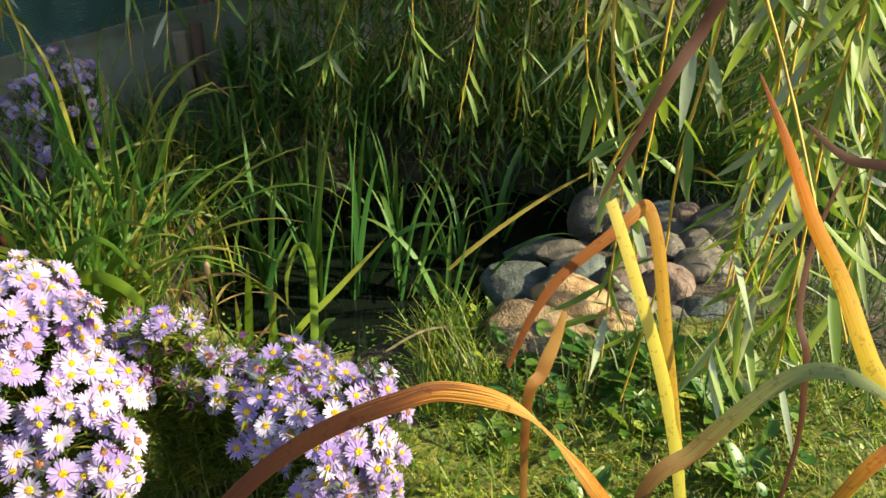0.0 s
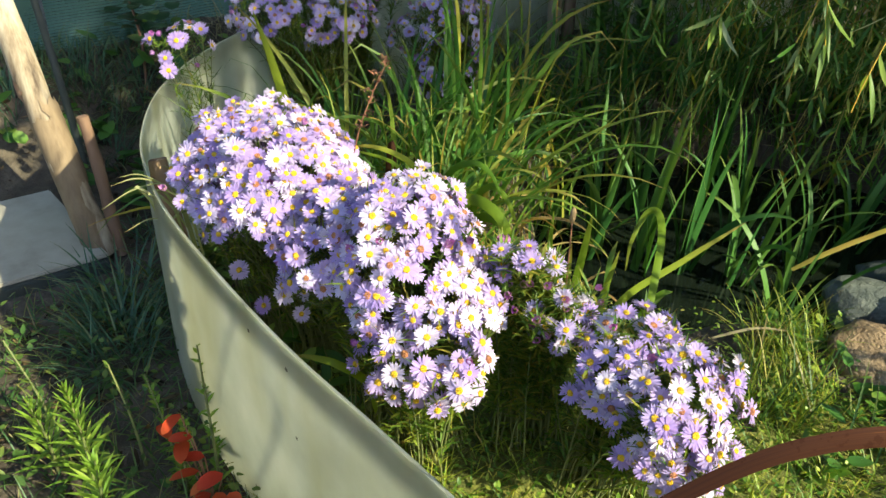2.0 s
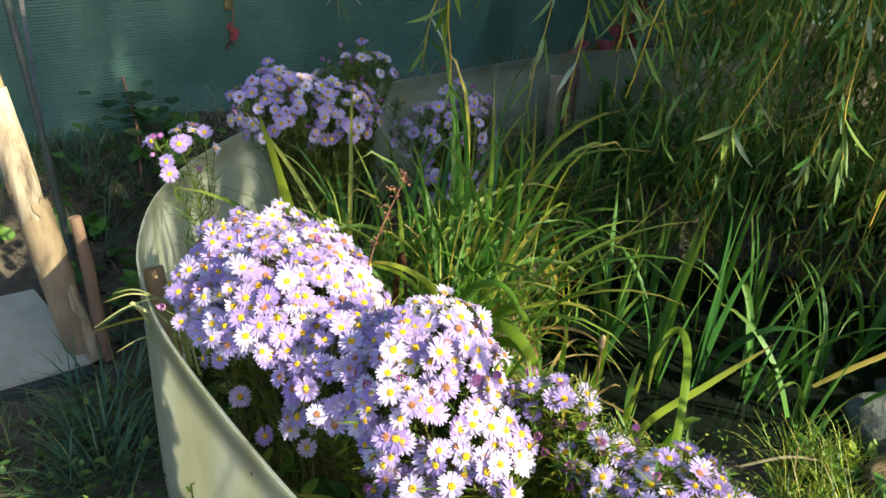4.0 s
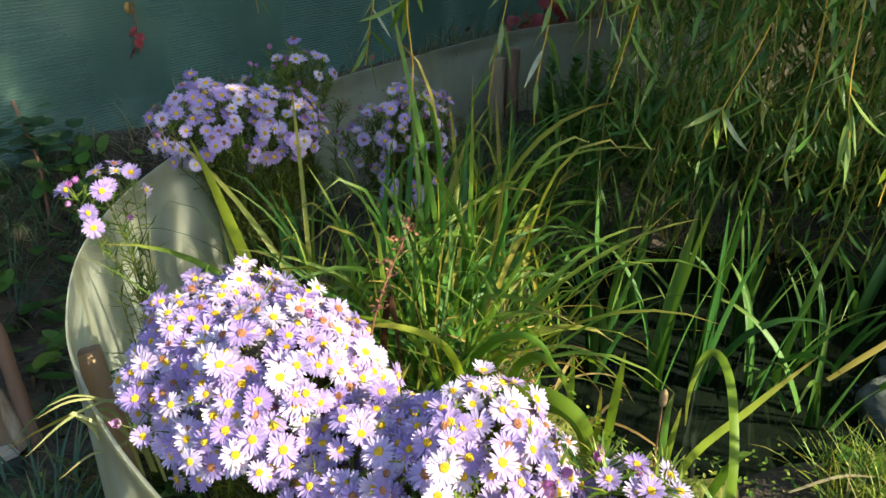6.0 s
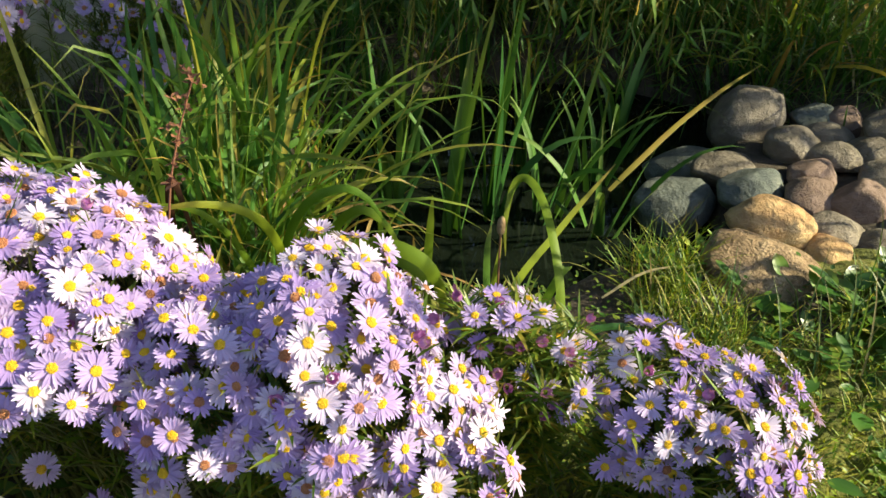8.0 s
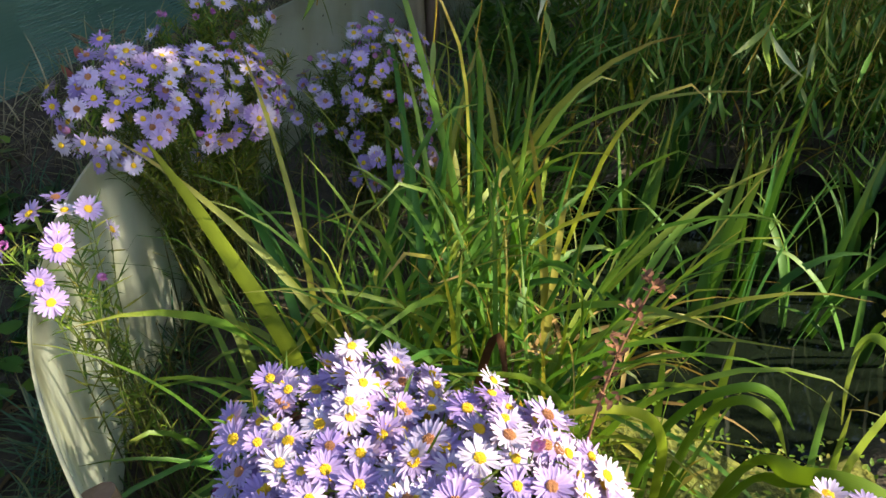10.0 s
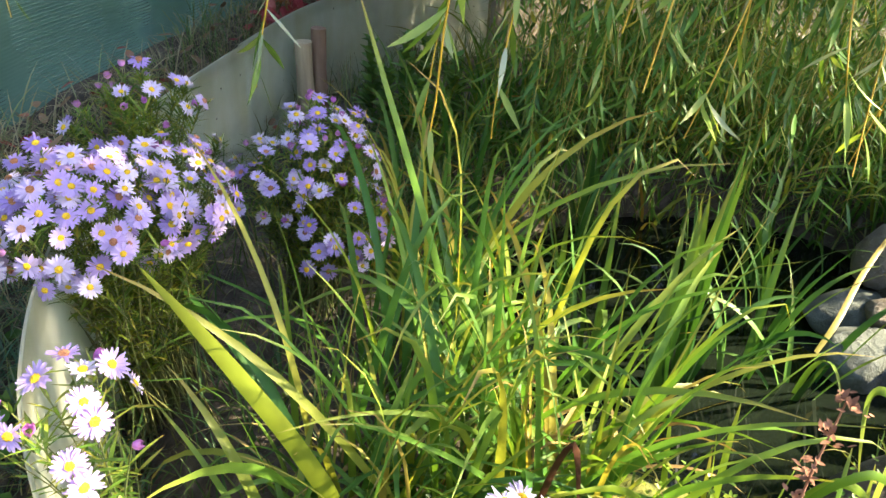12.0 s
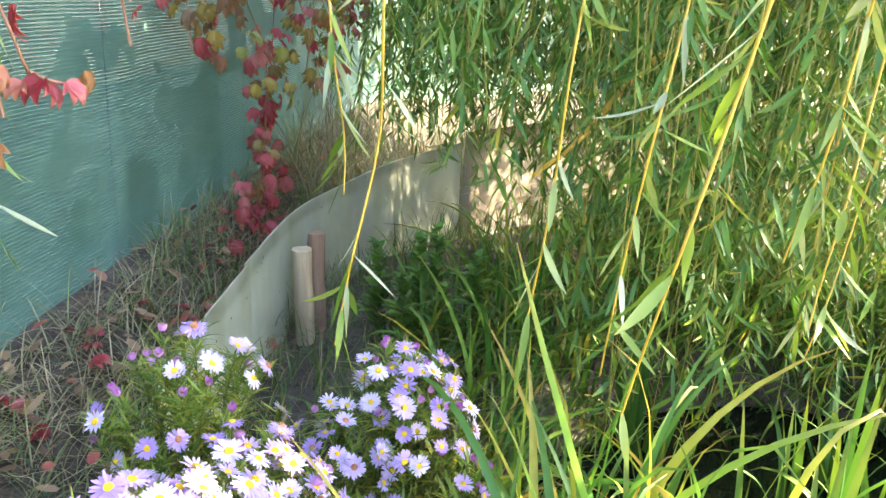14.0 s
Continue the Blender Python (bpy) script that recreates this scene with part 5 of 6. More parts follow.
def bare(x, y):
    """Open soil beside the board."""
    return ((x + 1.72) / 0.34) ** 2 + ((y - 1.27) / 0.2) ** 2 < 1 + 0.3 * np.sin(9 * x) * np.sin(11 * y)


def bank(x, y):
    """Bare shaded bank between the asters and the pond."""
    return (x > -0.55) & (x < -0.04 + 0.03 * np.sin(40 * y)) & (y > 0.98)


def clear(x, y):
    """Away from the stones that show their front."""
    heap = (x > 0.08) & (x < 0.72) & (y > 1.27) & (y < 2.0)
    return (((x - 0.18) / 0.14) ** 2 + ((y - 1.22) / 0.085) ** 2 > 1) & (((x - 0.4) / 0.14) ** 2 + ((y - 1.29) / 0.06) ** 2 > 1) & ~heap


turf("turf", "fine sunlit yellow-green turf round the flowers", 26000, (-0.9, 0.8, 0.45, 1.35), 71, (0.025, 0.075), (0.0012, 0.003), GRASS, lambda x, y: inside(x, y) & dry(x, y) & clear(x, y) & ~bank(x, y), 0.7, (0.2, 1.6))
turf("turf", "longer grass tufts by the pond edge", 520, (-0.06, 0.1, 1.04, 1.3), 72, (0.06, 0.14), (0.0012, 0.0025), GRASS, lambda x, y: dry(x, y) & clear(x, y), 0.45)
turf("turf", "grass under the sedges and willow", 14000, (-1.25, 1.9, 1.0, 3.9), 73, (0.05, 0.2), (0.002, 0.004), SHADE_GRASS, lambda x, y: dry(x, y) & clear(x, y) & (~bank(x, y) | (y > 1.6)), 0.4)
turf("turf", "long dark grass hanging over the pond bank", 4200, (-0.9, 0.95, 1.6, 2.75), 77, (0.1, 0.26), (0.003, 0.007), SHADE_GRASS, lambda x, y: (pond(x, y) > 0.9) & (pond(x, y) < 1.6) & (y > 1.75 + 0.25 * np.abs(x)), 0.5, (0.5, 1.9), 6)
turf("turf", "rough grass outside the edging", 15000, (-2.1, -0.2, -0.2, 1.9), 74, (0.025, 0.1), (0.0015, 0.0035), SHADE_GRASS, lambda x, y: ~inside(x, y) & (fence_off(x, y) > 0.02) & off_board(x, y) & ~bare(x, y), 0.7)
turf("turf", "dry brown grass along the net fence", 24000, (-2.0, -0.2, 1.9, 4.6), 75, (0.06, 0.2), (0.0016, 0.004), STRAW, lambda x, y: (fence_off(x, y) < 0.42) & (fence_off(x, y) > 0.02), 0.75, (0.4, 1.6))
turf("turf", "tall bleached hay behind the edging", 5000, (-0.7, 0.9, 3.6, 5.0), 79, (0.15, 0.45), (0.002, 0.005), STRAW, lambda x, y: (fence_off(x, y) > 0.05) & (y > 3.75 + 0.1 * x), 0.4, (0.3, 1.6), 6)
turf("turf", "blue-green couch grass below the net fence", 9000, (-2.3, -1.2, 0.8, 2.2), 78, (0.05, 0.15), (0.002, 0.0045), BLUE_GRASS, lambda x, y: (fence_off(x, y) < 0.75) & (fence_off(x, y) > 0.02) & ~inside(x, y) & off_board(x, y) & ~bare(x, y) & (np.sin(7 * x + 2 * y) + np.sin(9 * y - 3 * x) > -0.7), 0.7)
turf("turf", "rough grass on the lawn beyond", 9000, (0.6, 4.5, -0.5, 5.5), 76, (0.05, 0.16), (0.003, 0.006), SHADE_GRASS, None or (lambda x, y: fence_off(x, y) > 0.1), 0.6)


def ground_leaves(name, label, n, box, seed, size, mat, keep, h=(0.01, 0.06), shape="oval"):
    r, lr = scatter(n, box, seed, keep)
    m = len(r)
    r[:, 2] += lr.uniform(*h, m)
    P, U = grow(r, lr.uniform(0, 6.28, m), lr.uniform(*size, m), lr.uniform(0.7, 1.5, m), lr.uniform(-0.1, 0.7, m), 5)
    return tagged(new(name, mesh_np(name, *ribbon(P, U, taper(m, 5, lr.uniform(0.5, 0.75, m) * size[1] * 0.7, shape)), mat)), label, "ground cover", kind="stuff")


mx_, my_ = np.meshgrid(np.linspace(-0.95, 0.8, 120), np.linspace(0.42, 1.35, 70))
mz_ = ground_z(mx_, my_) + 0.004 + 0.012 * np.abs(np.sin(31 * mx_ + 4 * np.sin(23 * my_)) * np.sin(27 * my_ + 3 * np.sin(19 * mx_)))
ok_ = (inside(mx_, my_) & dry(mx_, my_) & (np.sin(7 * mx_ + 5) + np.sin(9 * my_ + 2 * mx_) + 0.5 * np.sin(23 * mx_) > -1.1)).ravel()
mi_ = (np.arange(69)[:, None] * 120 + np.arange(119)[None]).reshape(-1)
mq_ = np.stack([mi_, mi_ + 1, mi_ + 121, mi_ + 120], 1)
tagged(new("moss_mat", mesh_np("moss_mat", np.stack([mx_, my_, mz_], -1).reshape(-1, 3), mq_[ok_[mq_].all(1)], None, MOSS)), "yellow-green moss cushions between the turf", "moss", kind="stuff")

ground_leaves("ground_cover", "round clover-like leaves in the turf", 420, (-0.5, 0.6, 0.6, 1.25), 81, (0.008, 0.015), CLOVER, lambda x, y: inside(x, y) & dry(x, y))
ground_leaves("ground_cover", "small bright moss-like leaves in the turf", 4200, (-0.75, 0.7, 0.55, 1.3), 86, (0.005, 0.012), BRIGHT_COVER, lambda x, y: inside(x, y) & dry(x, y) & clear(x, y), (0.015, 0.07), "lance")
ground_leaves("ground_cover", "red-brown leaf litter below the net fence", 1500, (-2.0, -0.3, 2.1, 4.4), 87, (0.015, 0.05), LITTER, lambda x, y: (fence_off(x, y) < 0.45) & (fence_off(x, y) > 0.02), (0.01, 0.09))
ground_leaves("ground_cover", "larger oval leaves before the stones", 20, (0.02, 0.55, 0.72, 1.15), 82, (0.018, 0.045), CLOVER, dry, (0.02, 0.07))
ground_leaves("ground_cover", "dark weed leaves outside the edging", 1900, (-1.7, -0.4, 0.0, 1.0), 83, (0.009, 0.024), WEED, lambda x, y: ~inside(x, y) & off_board(x, y), (0.01, 0.06), "lance")
ground_leaves("ground_cover", "shaded leaves inside the edging", 500, (-1.2, -0.6, 0.65, 1.25), 84, (0.02, 0.045), CLOVER, inside, (0.02, 0.12))
ground_leaves("ground_cover", "broad shaded leaves below the net fence", 160, (-2.1, -1.4, 1.2, 1.9), 85, (0.04, 0.08), CLOVER, lambda x, y: fence_off(x, y) > 0.05, (0.02, 0.08))

# ---- willow ----
willow = tagged(empty("weeping_willow", (2.5, 1.6, 0.03)), "weeping willow with long yellow twigs and narrow leaves", "tree")
tr = spline([(2.5, 1.6, 0.0), (2.48, 1.62, 0.6), (2.42, 1.65, 1.3), (2.35, 1.6, 2.0), (2.4, 1.5, 2.8), (2.5, 1.3, 3.6), (2.5, 1.1, 4.2)], 6)
child("trunk", mesh_np("trunk", *tube(tr[None], np.linspace(0.15, 0.05, len(tr))[None], 14), BARK), willow)
limb_lines = [[(2.38, 1.62, 1.8), (1.6, 2.1, 2.15), (0.6, 2.25, 2.15), (-0.3, 2.05, 1.95), (-0.9, 1.85, 1.6)], [(2.36, 1.6, 2.0), (1.6, 2.7, 2.3), (0.6, 3.1, 2.3), (-0.5, 2.9, 2.0)],
              [(2.4, 1.63, 1.6), (1.7, 1.3, 1.95), (1.0, 1.1, 1.95), (0.5, 0.92, 1.7), (0.2, 0.76, 1.45)], [(2.36, 1.6, 2.1), (2.4, 2.9, 2.5), (2.0, 4.2, 2.3)],
              [(2.36, 1.6, 2.0), (3.2, 2.4, 2.6), (3.6, 3.4, 2.6)], [(2.4, 1.5, 2.8), (2.0, 0.5, 3.5), (1.5, -0.6, 3.9)], [(2.45, 1.4, 3.2), (3.2, 1.4, 3.9), (4.2, 2.0, 4.1)], [(2.45, 1.4, 3.1), (2.8, 0.6, 3.7), (2.6, -0.4, 4.0)],
              [(1.3, 2.9, 1.5), (0.5, 2.75, 1.1), (-0.1, 2.5, 0.85), (-0.35, 2.35, 0.72), (-0.52, 2.25, 0.66)]]
for ln in limb_lines:
    p = spline(ln, 6)
    thin = ln[-1][2] < 0.8
    child("limb", mesh_np("limb", *tube(p[None], np.linspace(0.012 if thin else 0.045, 0.004 if thin else 0.01, len(p))[None], 8), TWIG if thin else BARK), willow)


def twig_lines(tops, tips, sag, segs=10, seed=0):
    lr = np.random.default_rng(seed)
    s = np.linspace(0, 1, segs + 1)[None, :, None]
    P = tops[:, None] * (1 - s) + tips[:, None] * s
    n = len(tops)
    wob = lr.normal(0, sag, (n, 1, 3)) * np.sin(np.pi * s) * (1, 1, 0.1) + 0.014 * np.sin(s * 9 + lr.uniform(0, 6, (n, 1, 1))) * (1, 0.6, 0) + 0.006 * np.sin(s * 23 + lr.uniform(0, 6, (n, 1, 1))) * (0.8, 1, 0)
    return P + wob


def willow_leaves(P, per, L, w, seed, start=0.0):
    lr = np.random.default_rng(seed)
    n, segs = P.shape[0], P.shape[1] - 1
    which = np.repeat(np.arange(n), per)
    at = np.clip((start + (1 - start) * lr.random(n * per)), 0, 0.999) * segs
    lo = at.astype(int)
    r = P[which, lo] + (P[which, lo + 1] - P[which, lo]) * (at - lo)[:, None]
    k = n * per
    return grow(r, lr.uniform(0, 6.28, k), lr.uniform(*L, k), lr.uniform(2.0, 2.85, k), lr.uniform(-0.5, 0.35, k), 5, 1.2, lr.normal(0, 0.9, k)), taper(k, 5, lr.uniform(*w, k), "lance")


def curtain(n, box, tipz, topz, seed, per=46, keep=None, L=(0.045, 0.085), w=(0.006, 0.0105), blocks_sun=False):
    lr = np.random.default_rng(seed)
    x, y = lr.uniform(box[0], box[1], n), lr.uniform(box[2], box[3], n)
    if keep is not None:
        ok = keep(x, y)
        x, y = x[ok], y[ok]
    if blocks_sun:                                                       # unseen crown foliage, its long side set across the sun
        y = y + 0.2
        x, y = math.cos(SUN_AZ) * x - math.sin(SUN_AZ) * y, math.sin(SUN_AZ) * x + math.cos(SUN_AZ) * y
    m = len(x)
    tips = np.stack([x, y, lr.uniform(*tipz, m)], 1)
    tops = tips + np.stack([lr.normal(0.1, 0.1, m), lr.normal(0.03, 0.08, m), 0 * x], 1)
    tops[:, 2] = lr.uniform(*topz, m)
    P = twig_lines(tops, tips, 0.03, 10, seed)
    child("twig_curtain", mesh_np("twig_curtain", *tube(P, np.linspace(0.002, 0.0008, 11)[None] * np.ones((m, 1)), 4), FAR_TWIG), willow, kind="stuff")
    (A, U), W = willow_leaves(P, per, L, w, seed + 1)
    child("foliage", mesh_np("foliage", *ribbon(A, U, W), WILLOW), willow, kind="stuff")


curtain(120, (-0.5, 0.3, 1.95, 2.6), (0.08, 0.6), (1.3, 2.0), 91, 50)
curtain(150, (0.2, 1.5, 1.95, 2.8), (0.1, 0.55), (1.3, 2.1), 92, 50)
curtain(150, (-0.15, 1.9, 2.6, 3.5), (0.15, 0.6), (1.4, 2.2), 93, 50)
curtain(60, (0.3, 2.6, 3.5, 4.6), (0.3, 0.9), (1.6, 2.2), 94, 50)
curtain(60, (-0.3, 1.4, 1.7, 3.2), (1.0, 1.5), (1.9, 2.2), 95, 60)
curtain(26, (-0.55, 0.1, 1.7, 1.95), (0.5, 0.8), (1.5, 1.9), 96, 40)
curtain(24, (0.5, 1.3, 0.95, 1.4), (0.4, 0.7), (1.5, 1.9), 97, 44)
# next four: foliage out of view, added to shade pond, fence and back asters
curtain(200, (1.0, 2.2, 1.47, 5.0), (0.15, 0.6), (2.0, 2.6), 98, 62, None, (0.07, 0.1), (0.01, 0.016), True)
curtain(40, (1.2, 2.4, -0.8, 0.1), (2.45, 2.9), (3.5, 4.4), 101, 90, None, (0.08, 0.12), (0.014, 0.02), True)
curtain(400, (1.2, 2.4, 0.66, 5.6), (2.2, 2.55), (3.4, 4.4), 100, 85, None, (0.08, 0.12), (0.014, 0.02), True)
curtain(150, (1.2, 2.4, 1.1, 5.0), (1.95, 2.3), (3.0, 4.0), 104, 80, None, (0.08, 0.12), (0.014, 0.02), True)
curtain(60, (-0.4, 0.9, 2.25, 2.7), (0.02, 0.25), (0.9, 1.5), 99, 50)
curtain(80, (-0.6, -0.05, 2.85, 3.5), (0.55, 0.95), (1.5, 2.2), 102, 54)
curtain(130, (-0.5, 0.7, 3.0, 3.9), (0.4, 0.8), (1.5, 2.2), 105, 60)
curtain(110, (-0.5, 1.0, 3.9, 5.0), (0.25, 0.8), (1.6, 2.4), 106, 56)
curtain(34, (-0.75, -0.4, 2.15, 2.6), (0.62, 0.95), (1.4, 2.0), 103, 50)


def near_twig(top, tip, leaves, seed, bow=0.035, L=(0.06, 0.108), w=(0.0075, 0.012), start=0.15):
    """A hanging twig near the path, its leaves objects of their own."""
    P = twig_lines(np.array([top], float), np.array([tip], float), bow, 22, seed)
    twig = child("twig", mesh_np("twig", *tube(P, np.linspace(0.0028, 0.0012, 23)[None], 6), TWIG), willow)
    (A, U), W = willow_leaves(P, leaves, L, w, seed + 5, start)
    for i in range(len(A)):
        lf = new("leaf", mesh_np("leaf", *ribbon(A[i : i + 1], U[i : i + 1], W[i : i + 1]), WILLOW_NEAR))
        lf.parent = twig
    return twig


for i, (top, tip, k) in enumerate([
        ((-0.9, 1.84, 1.6), (-1.008, 1.84, 0.556), 20), ((-0.72, 1.5, 1.6), (-0.8, 1.5, 0.61), 18), ((-0.715, 1.84, 1.6), (-0.751, 1.84, 0.494), 22), ((-0.55, 1.8, 1.6), (-0.628, 1.8, 0.47), 20), ((-0.38, 1.6, 1.6), (-0.455, 1.6, 0.62), 18), ((-0.12, 1.8, 1.6), (-0.3, 1.74, 0.48), 34),
        ((-0.35, 1.68, 1.6), (-0.5, 1.62, 0.7), 32), ((-0.85, 2.1, 1.7), (-0.95, 2.05, 0.7), 32), ((-1.46, 2.2, 1.5), (-1.431, 2.2, 0.58), 22),
        ((0.02, 1.7, 1.6), (-0.05, 1.66, 0.55), 34), ((0.12, 1.75, 1.6), (0.05, 1.7, 0.42), 34), ((0.24, 1.9, 1.6), (0.17, 1.85, 0.36), 34), ((-0.02, 2.0, 1.6), (-0.1, 1.95, 0.36), 34), ((0.34, 1.8, 1.6), (0.27, 1.74, 0.5), 34),
        ((0.1, 0.76, 1.45), (0.33, 0.6, 0.57), 22), ((0.31, 0.84, 1.3), (0.275, 0.73, 0.46), 46), ((0.33, 0.86, 1.3), (0.31, 0.77, 0.4), 46), ((0.14, 0.72, 1.3), (0.13, 0.68, 0.72), 20),
        ((0.22, 0.82, 1.3), (0.19, 0.8, 0.34), 26), ((0.42, 0.85, 1.3), (0.4, 0.8, 0.46), 46), ((0.38, 0.95, 1.3), (0.36, 0.9, 0.4), 46), ((0.5, 0.9, 1.3), (0.48, 0.84, 0.5), 42), ((0.26, 1.0, 1.3), (0.24, 0.98, 0.62), 40),
        ((0.3, 0.8, 1.3), (0.29, 0.75, 0.55), 42), ((0.45, 1.05, 1.3), (0.44, 1.0, 0.42), 42), ((0.56, 1.0, 1.3), (0.55, 0.95, 0.36), 42), ((0.36, 0.8, 1.3), (0.35, 0.74, 0.42), 42), ((0.18, 0.95, 1.3), (0.16, 0.93, 0.6), 36), ((0.14, 0.8, 1.3), (0.171, 0.8, 0.41), 26), ((0.1, 0.9, 1.3), (0.12, 0.88, 0.72), 30), ((0.21, 0.9, 1.3), (0.23, 0.88, 0.5), 36)]):
    near_twig(top, tip, k, 200 + 7 * i)

# ---- red creeper on the net fence ----
def creeper_leaf(mat):
    parts = []
    for a, L in ((0, 0.06), (0.4, 0.054), (-0.4, 0.054), (0.95, 0.036), (-0.95, 0.036)):
        P, U = grow([[0, 0, 0]], a, L, 0.9, 1.9, 6)
        parts.append(ribbon(P, U, taper(1, 6, L * 0.36, "lance"), 0.5))
    return mesh_np("leaf", *joined(parts), mat)


CREEPER, FADED_CREEPER = creeper_leaf(RED_LEAF), creeper_leaf(FADED_LEAF)


def creeper(name, lines, per, label, seed, size=(0.6, 1.2), spread=0.05, leaf=None):
    lr = np.random.default_rng(seed)
    ob = tagged(empty(name, lines[0][-1]), label, "climbing plant")
    for ln in lines:
        p = spline(ln, 6)
        child("stem", mesh_np("stem", *tube(p[None], np.full((1, len(p)), 0.0022), 5), RED_STEM), ob)
        for _ in range(per):
            at = p[lr.integers(0, len(p))] + lr.normal(0, spread, 3) * (0.6, 0.6, 1)
            lf = child("leaf", leaf or CREEPER, ob)
            lf.matrix_basis = pose(*at, lr.uniform(-35, 35), lr.uniform(35, 105), lr.uniform(-165, -15)) @ Matrix.Scale(lr.uniform(*size), 4)
    return ob


creeper("red_creeper", [[(-0.7, 4.1, 1.4), (-0.72, 4.05, 1.0), (-0.76, 3.95, 0.7), (-0.82, 3.78, 0.45)], [(-0.8, 3.85, 0.5), (-0.86, 3.6, 0.36), (-0.93, 3.35, 0.31), (-0.98, 3.15, 0.3)], [(-0.78, 3.9, 0.8), (-0.84, 3.65, 0.4), (-0.9, 3.4, 0.31)]], 34,
        "crimson creeper hanging down the net fence to the ground", 31, (0.8, 1.35), 0.045)
creeper("red_creeper", [[(-0.95, 3.7, 1.5), (-0.96, 3.62, 1.05), (-1.0, 3.55, 0.8)], [(-0.8, 3.9, 1.6), (-0.7, 3.95, 1.1), (-0.6, 4.1, 0.85)],
                       [(-0.5, 4.5, 1.5), (-0.42, 4.6, 1.1), (-0.35, 4.75, 0.8)], [(-0.6, 4.3, 1.5), (-0.9, 3.85, 1.25), (-1.2, 3.2, 1.1)], [(0.1, 5.4, 1.6), (-0.2, 5.0, 1.2), (-0.3, 4.8, 1.0)], [(-1.15, 3.25, 1.3), (-1.09, 3.34, 1.0), (-1.08, 3.33, 0.8)], [(-0.9, 3.55, 1.2), (-0.9, 3.52, 0.95), (-0.8, 3.58, 0.72)],
                       [(-0.85, 3.6, 1.3), (-0.66, 3.68, 1.0), (-0.7, 3.6, 0.68)], [(-0.5, 3.9, 1.3), (-0.48, 3.85, 1.0), (-0.5, 3.84, 0.85)]], 32,
        "red and brown creeper over the top of the net fence", 34, (0.8, 1.4), 0.08, FADED_CREEPER)
creeper("red_creeper", [[(-1.5, 2.2, 1.7), (-1.42, 2.0, 1.2), (-1.352, 1.976, 0.924), (-1.343, 2.024, 0.886), (-1.313, 2.03, 0.872), (-1.29, 2.08, 0.86)], [(-1.4, 1.98, 1.1), (-1.38, 1.95, 0.95), (-1.371, 1.94, 0.846)], [(-1.3, 2.2, 1.5), (-1.25, 2.14, 1.1), (-1.23, 2.13, 0.91)]], 9, "thin creeper strand with scarlet leaves", 32, (0.5, 0.9), 0.03)
creeper("autumn_creeper", [[(-1.76, 2.08, 1.2), (-1.74, 2.06, 0.7), (-1.74, 2.06, 0.48)], [(-1.7, 2.15, 1.3), (-1.66, 2.2, 0.8), (-1.62, 2.26, 0.7)]], 8, "sparse orange creeper strand before the net", 33, (0.4, 0.7), 0.02)


# ---- small plants and details ----
def weed(x, y, h, label, seed, n=46, mat=None, L=(0.03, 0.07), w=0.007, leanx=0.0):
    lr = np.random.default_rng(seed)
    z = float(ground_z(x, y))
    ob = tagged(empty("weed", (x, y, z)), label, "weed", "weeds")
    P = spline([(x, y, z - 0.01), (x + 0.3 * leanx, y, z + h * 0.5), (x + leanx, y, z + h)], 6)[None]
    child("stem", mesh_np("stem", *tube(P, np.linspace(0.003, 0.0012, P.shape[1])[None], 6), STEM), ob)
    at = np.sort(lr.random(n)) ** 0.8 * (P.shape[1] - 1.01)
    lo = at.astype(int)
    r = P[0, lo] + (P[0, lo + 1] - P[0, lo]) * (at - lo)[:, None]
    A, U = grow(r, lr.uniform(0, 6.28, n), lr.uniform(*L, n) * (1.1 - 0.7 * at / at.max()), lr.uniform(0.5, 1.1, n), lr.uniform(0.1, 1.0, n), 5)
    child("foliage", mesh_np("foliage", *ribbon(A, U, taper(n, 5, w, "lance")), mat or WEED), ob, kind="stuff")
    return ob


def spire(x, y, h, label, seed, n=120, leanx=0.0):
    """An upright weed: whorls of long narrow leaves under a tapering leafy tip."""
    lr = np.random.default_rng(seed)
    z = float(ground_z(x, y))
    ob = tagged(empty("weed", (x, y, z)), label, "weed", "weeds")
    P = spline([(x, y, z - 0.01), (x + 0.4 * leanx, y + 0.004, z + h * 0.5), (x + leanx, y, z + h)], 8)[None]
    child("stem", mesh_np("stem", *tube(P, np.linspace(0.0034, 0.0012, P.shape[1])[None], 6), STEM), ob)
    at = np.linspace(0.08, 1, n) ** 0.85 * (P.shape[1] - 1.01)
    lo = at.astype(int)
    r = P[0, lo] + (P[0, lo + 1] - P[0, lo]) * (at - lo)[:, None]
    u = at / at.max()
    A, U = grow(r, np.arange(n) * 2.4 + lr.normal(0, 0.2, n), (0.075 - 0.062 * u**2.2) * lr.uniform(0.8, 1.15, n), 0.95 - 0.6 * u + lr.normal(0, 0.1, n), 0.9 - 0.7 * u + lr.normal(0, 0.15, n), 6)
    V = ribbon(A, U, taper(n, 6, (0.0085 - 0.0045 * u), "lance"))
    child("foliage", mesh_np("foliage", *V, BRIGHT_WEED), ob, kind="stuff")
    return ob


BRIGHT_WEED = leaf_material("bright_weed_leaf", [(0, (0.12, 0.24, 0.03)), (0.6, (0.22, 0.34, 0.04)), (1, (0.36, 0.44, 0.07))], veins=1.0, dry_amount=0.1)
LUSH = leaf_material("lush_leaf", [(0, (0.05, 0.15, 0.03)), (0.6, (0.1, 0.24, 0.045)), (1, (0.2, 0.33, 0.06))], veins=3.0, dry_amount=0.1)
spire(-0.945, 0.555, 0.215, "upright yellow-green weed with a leafy spire", 301, 64, 0.0)
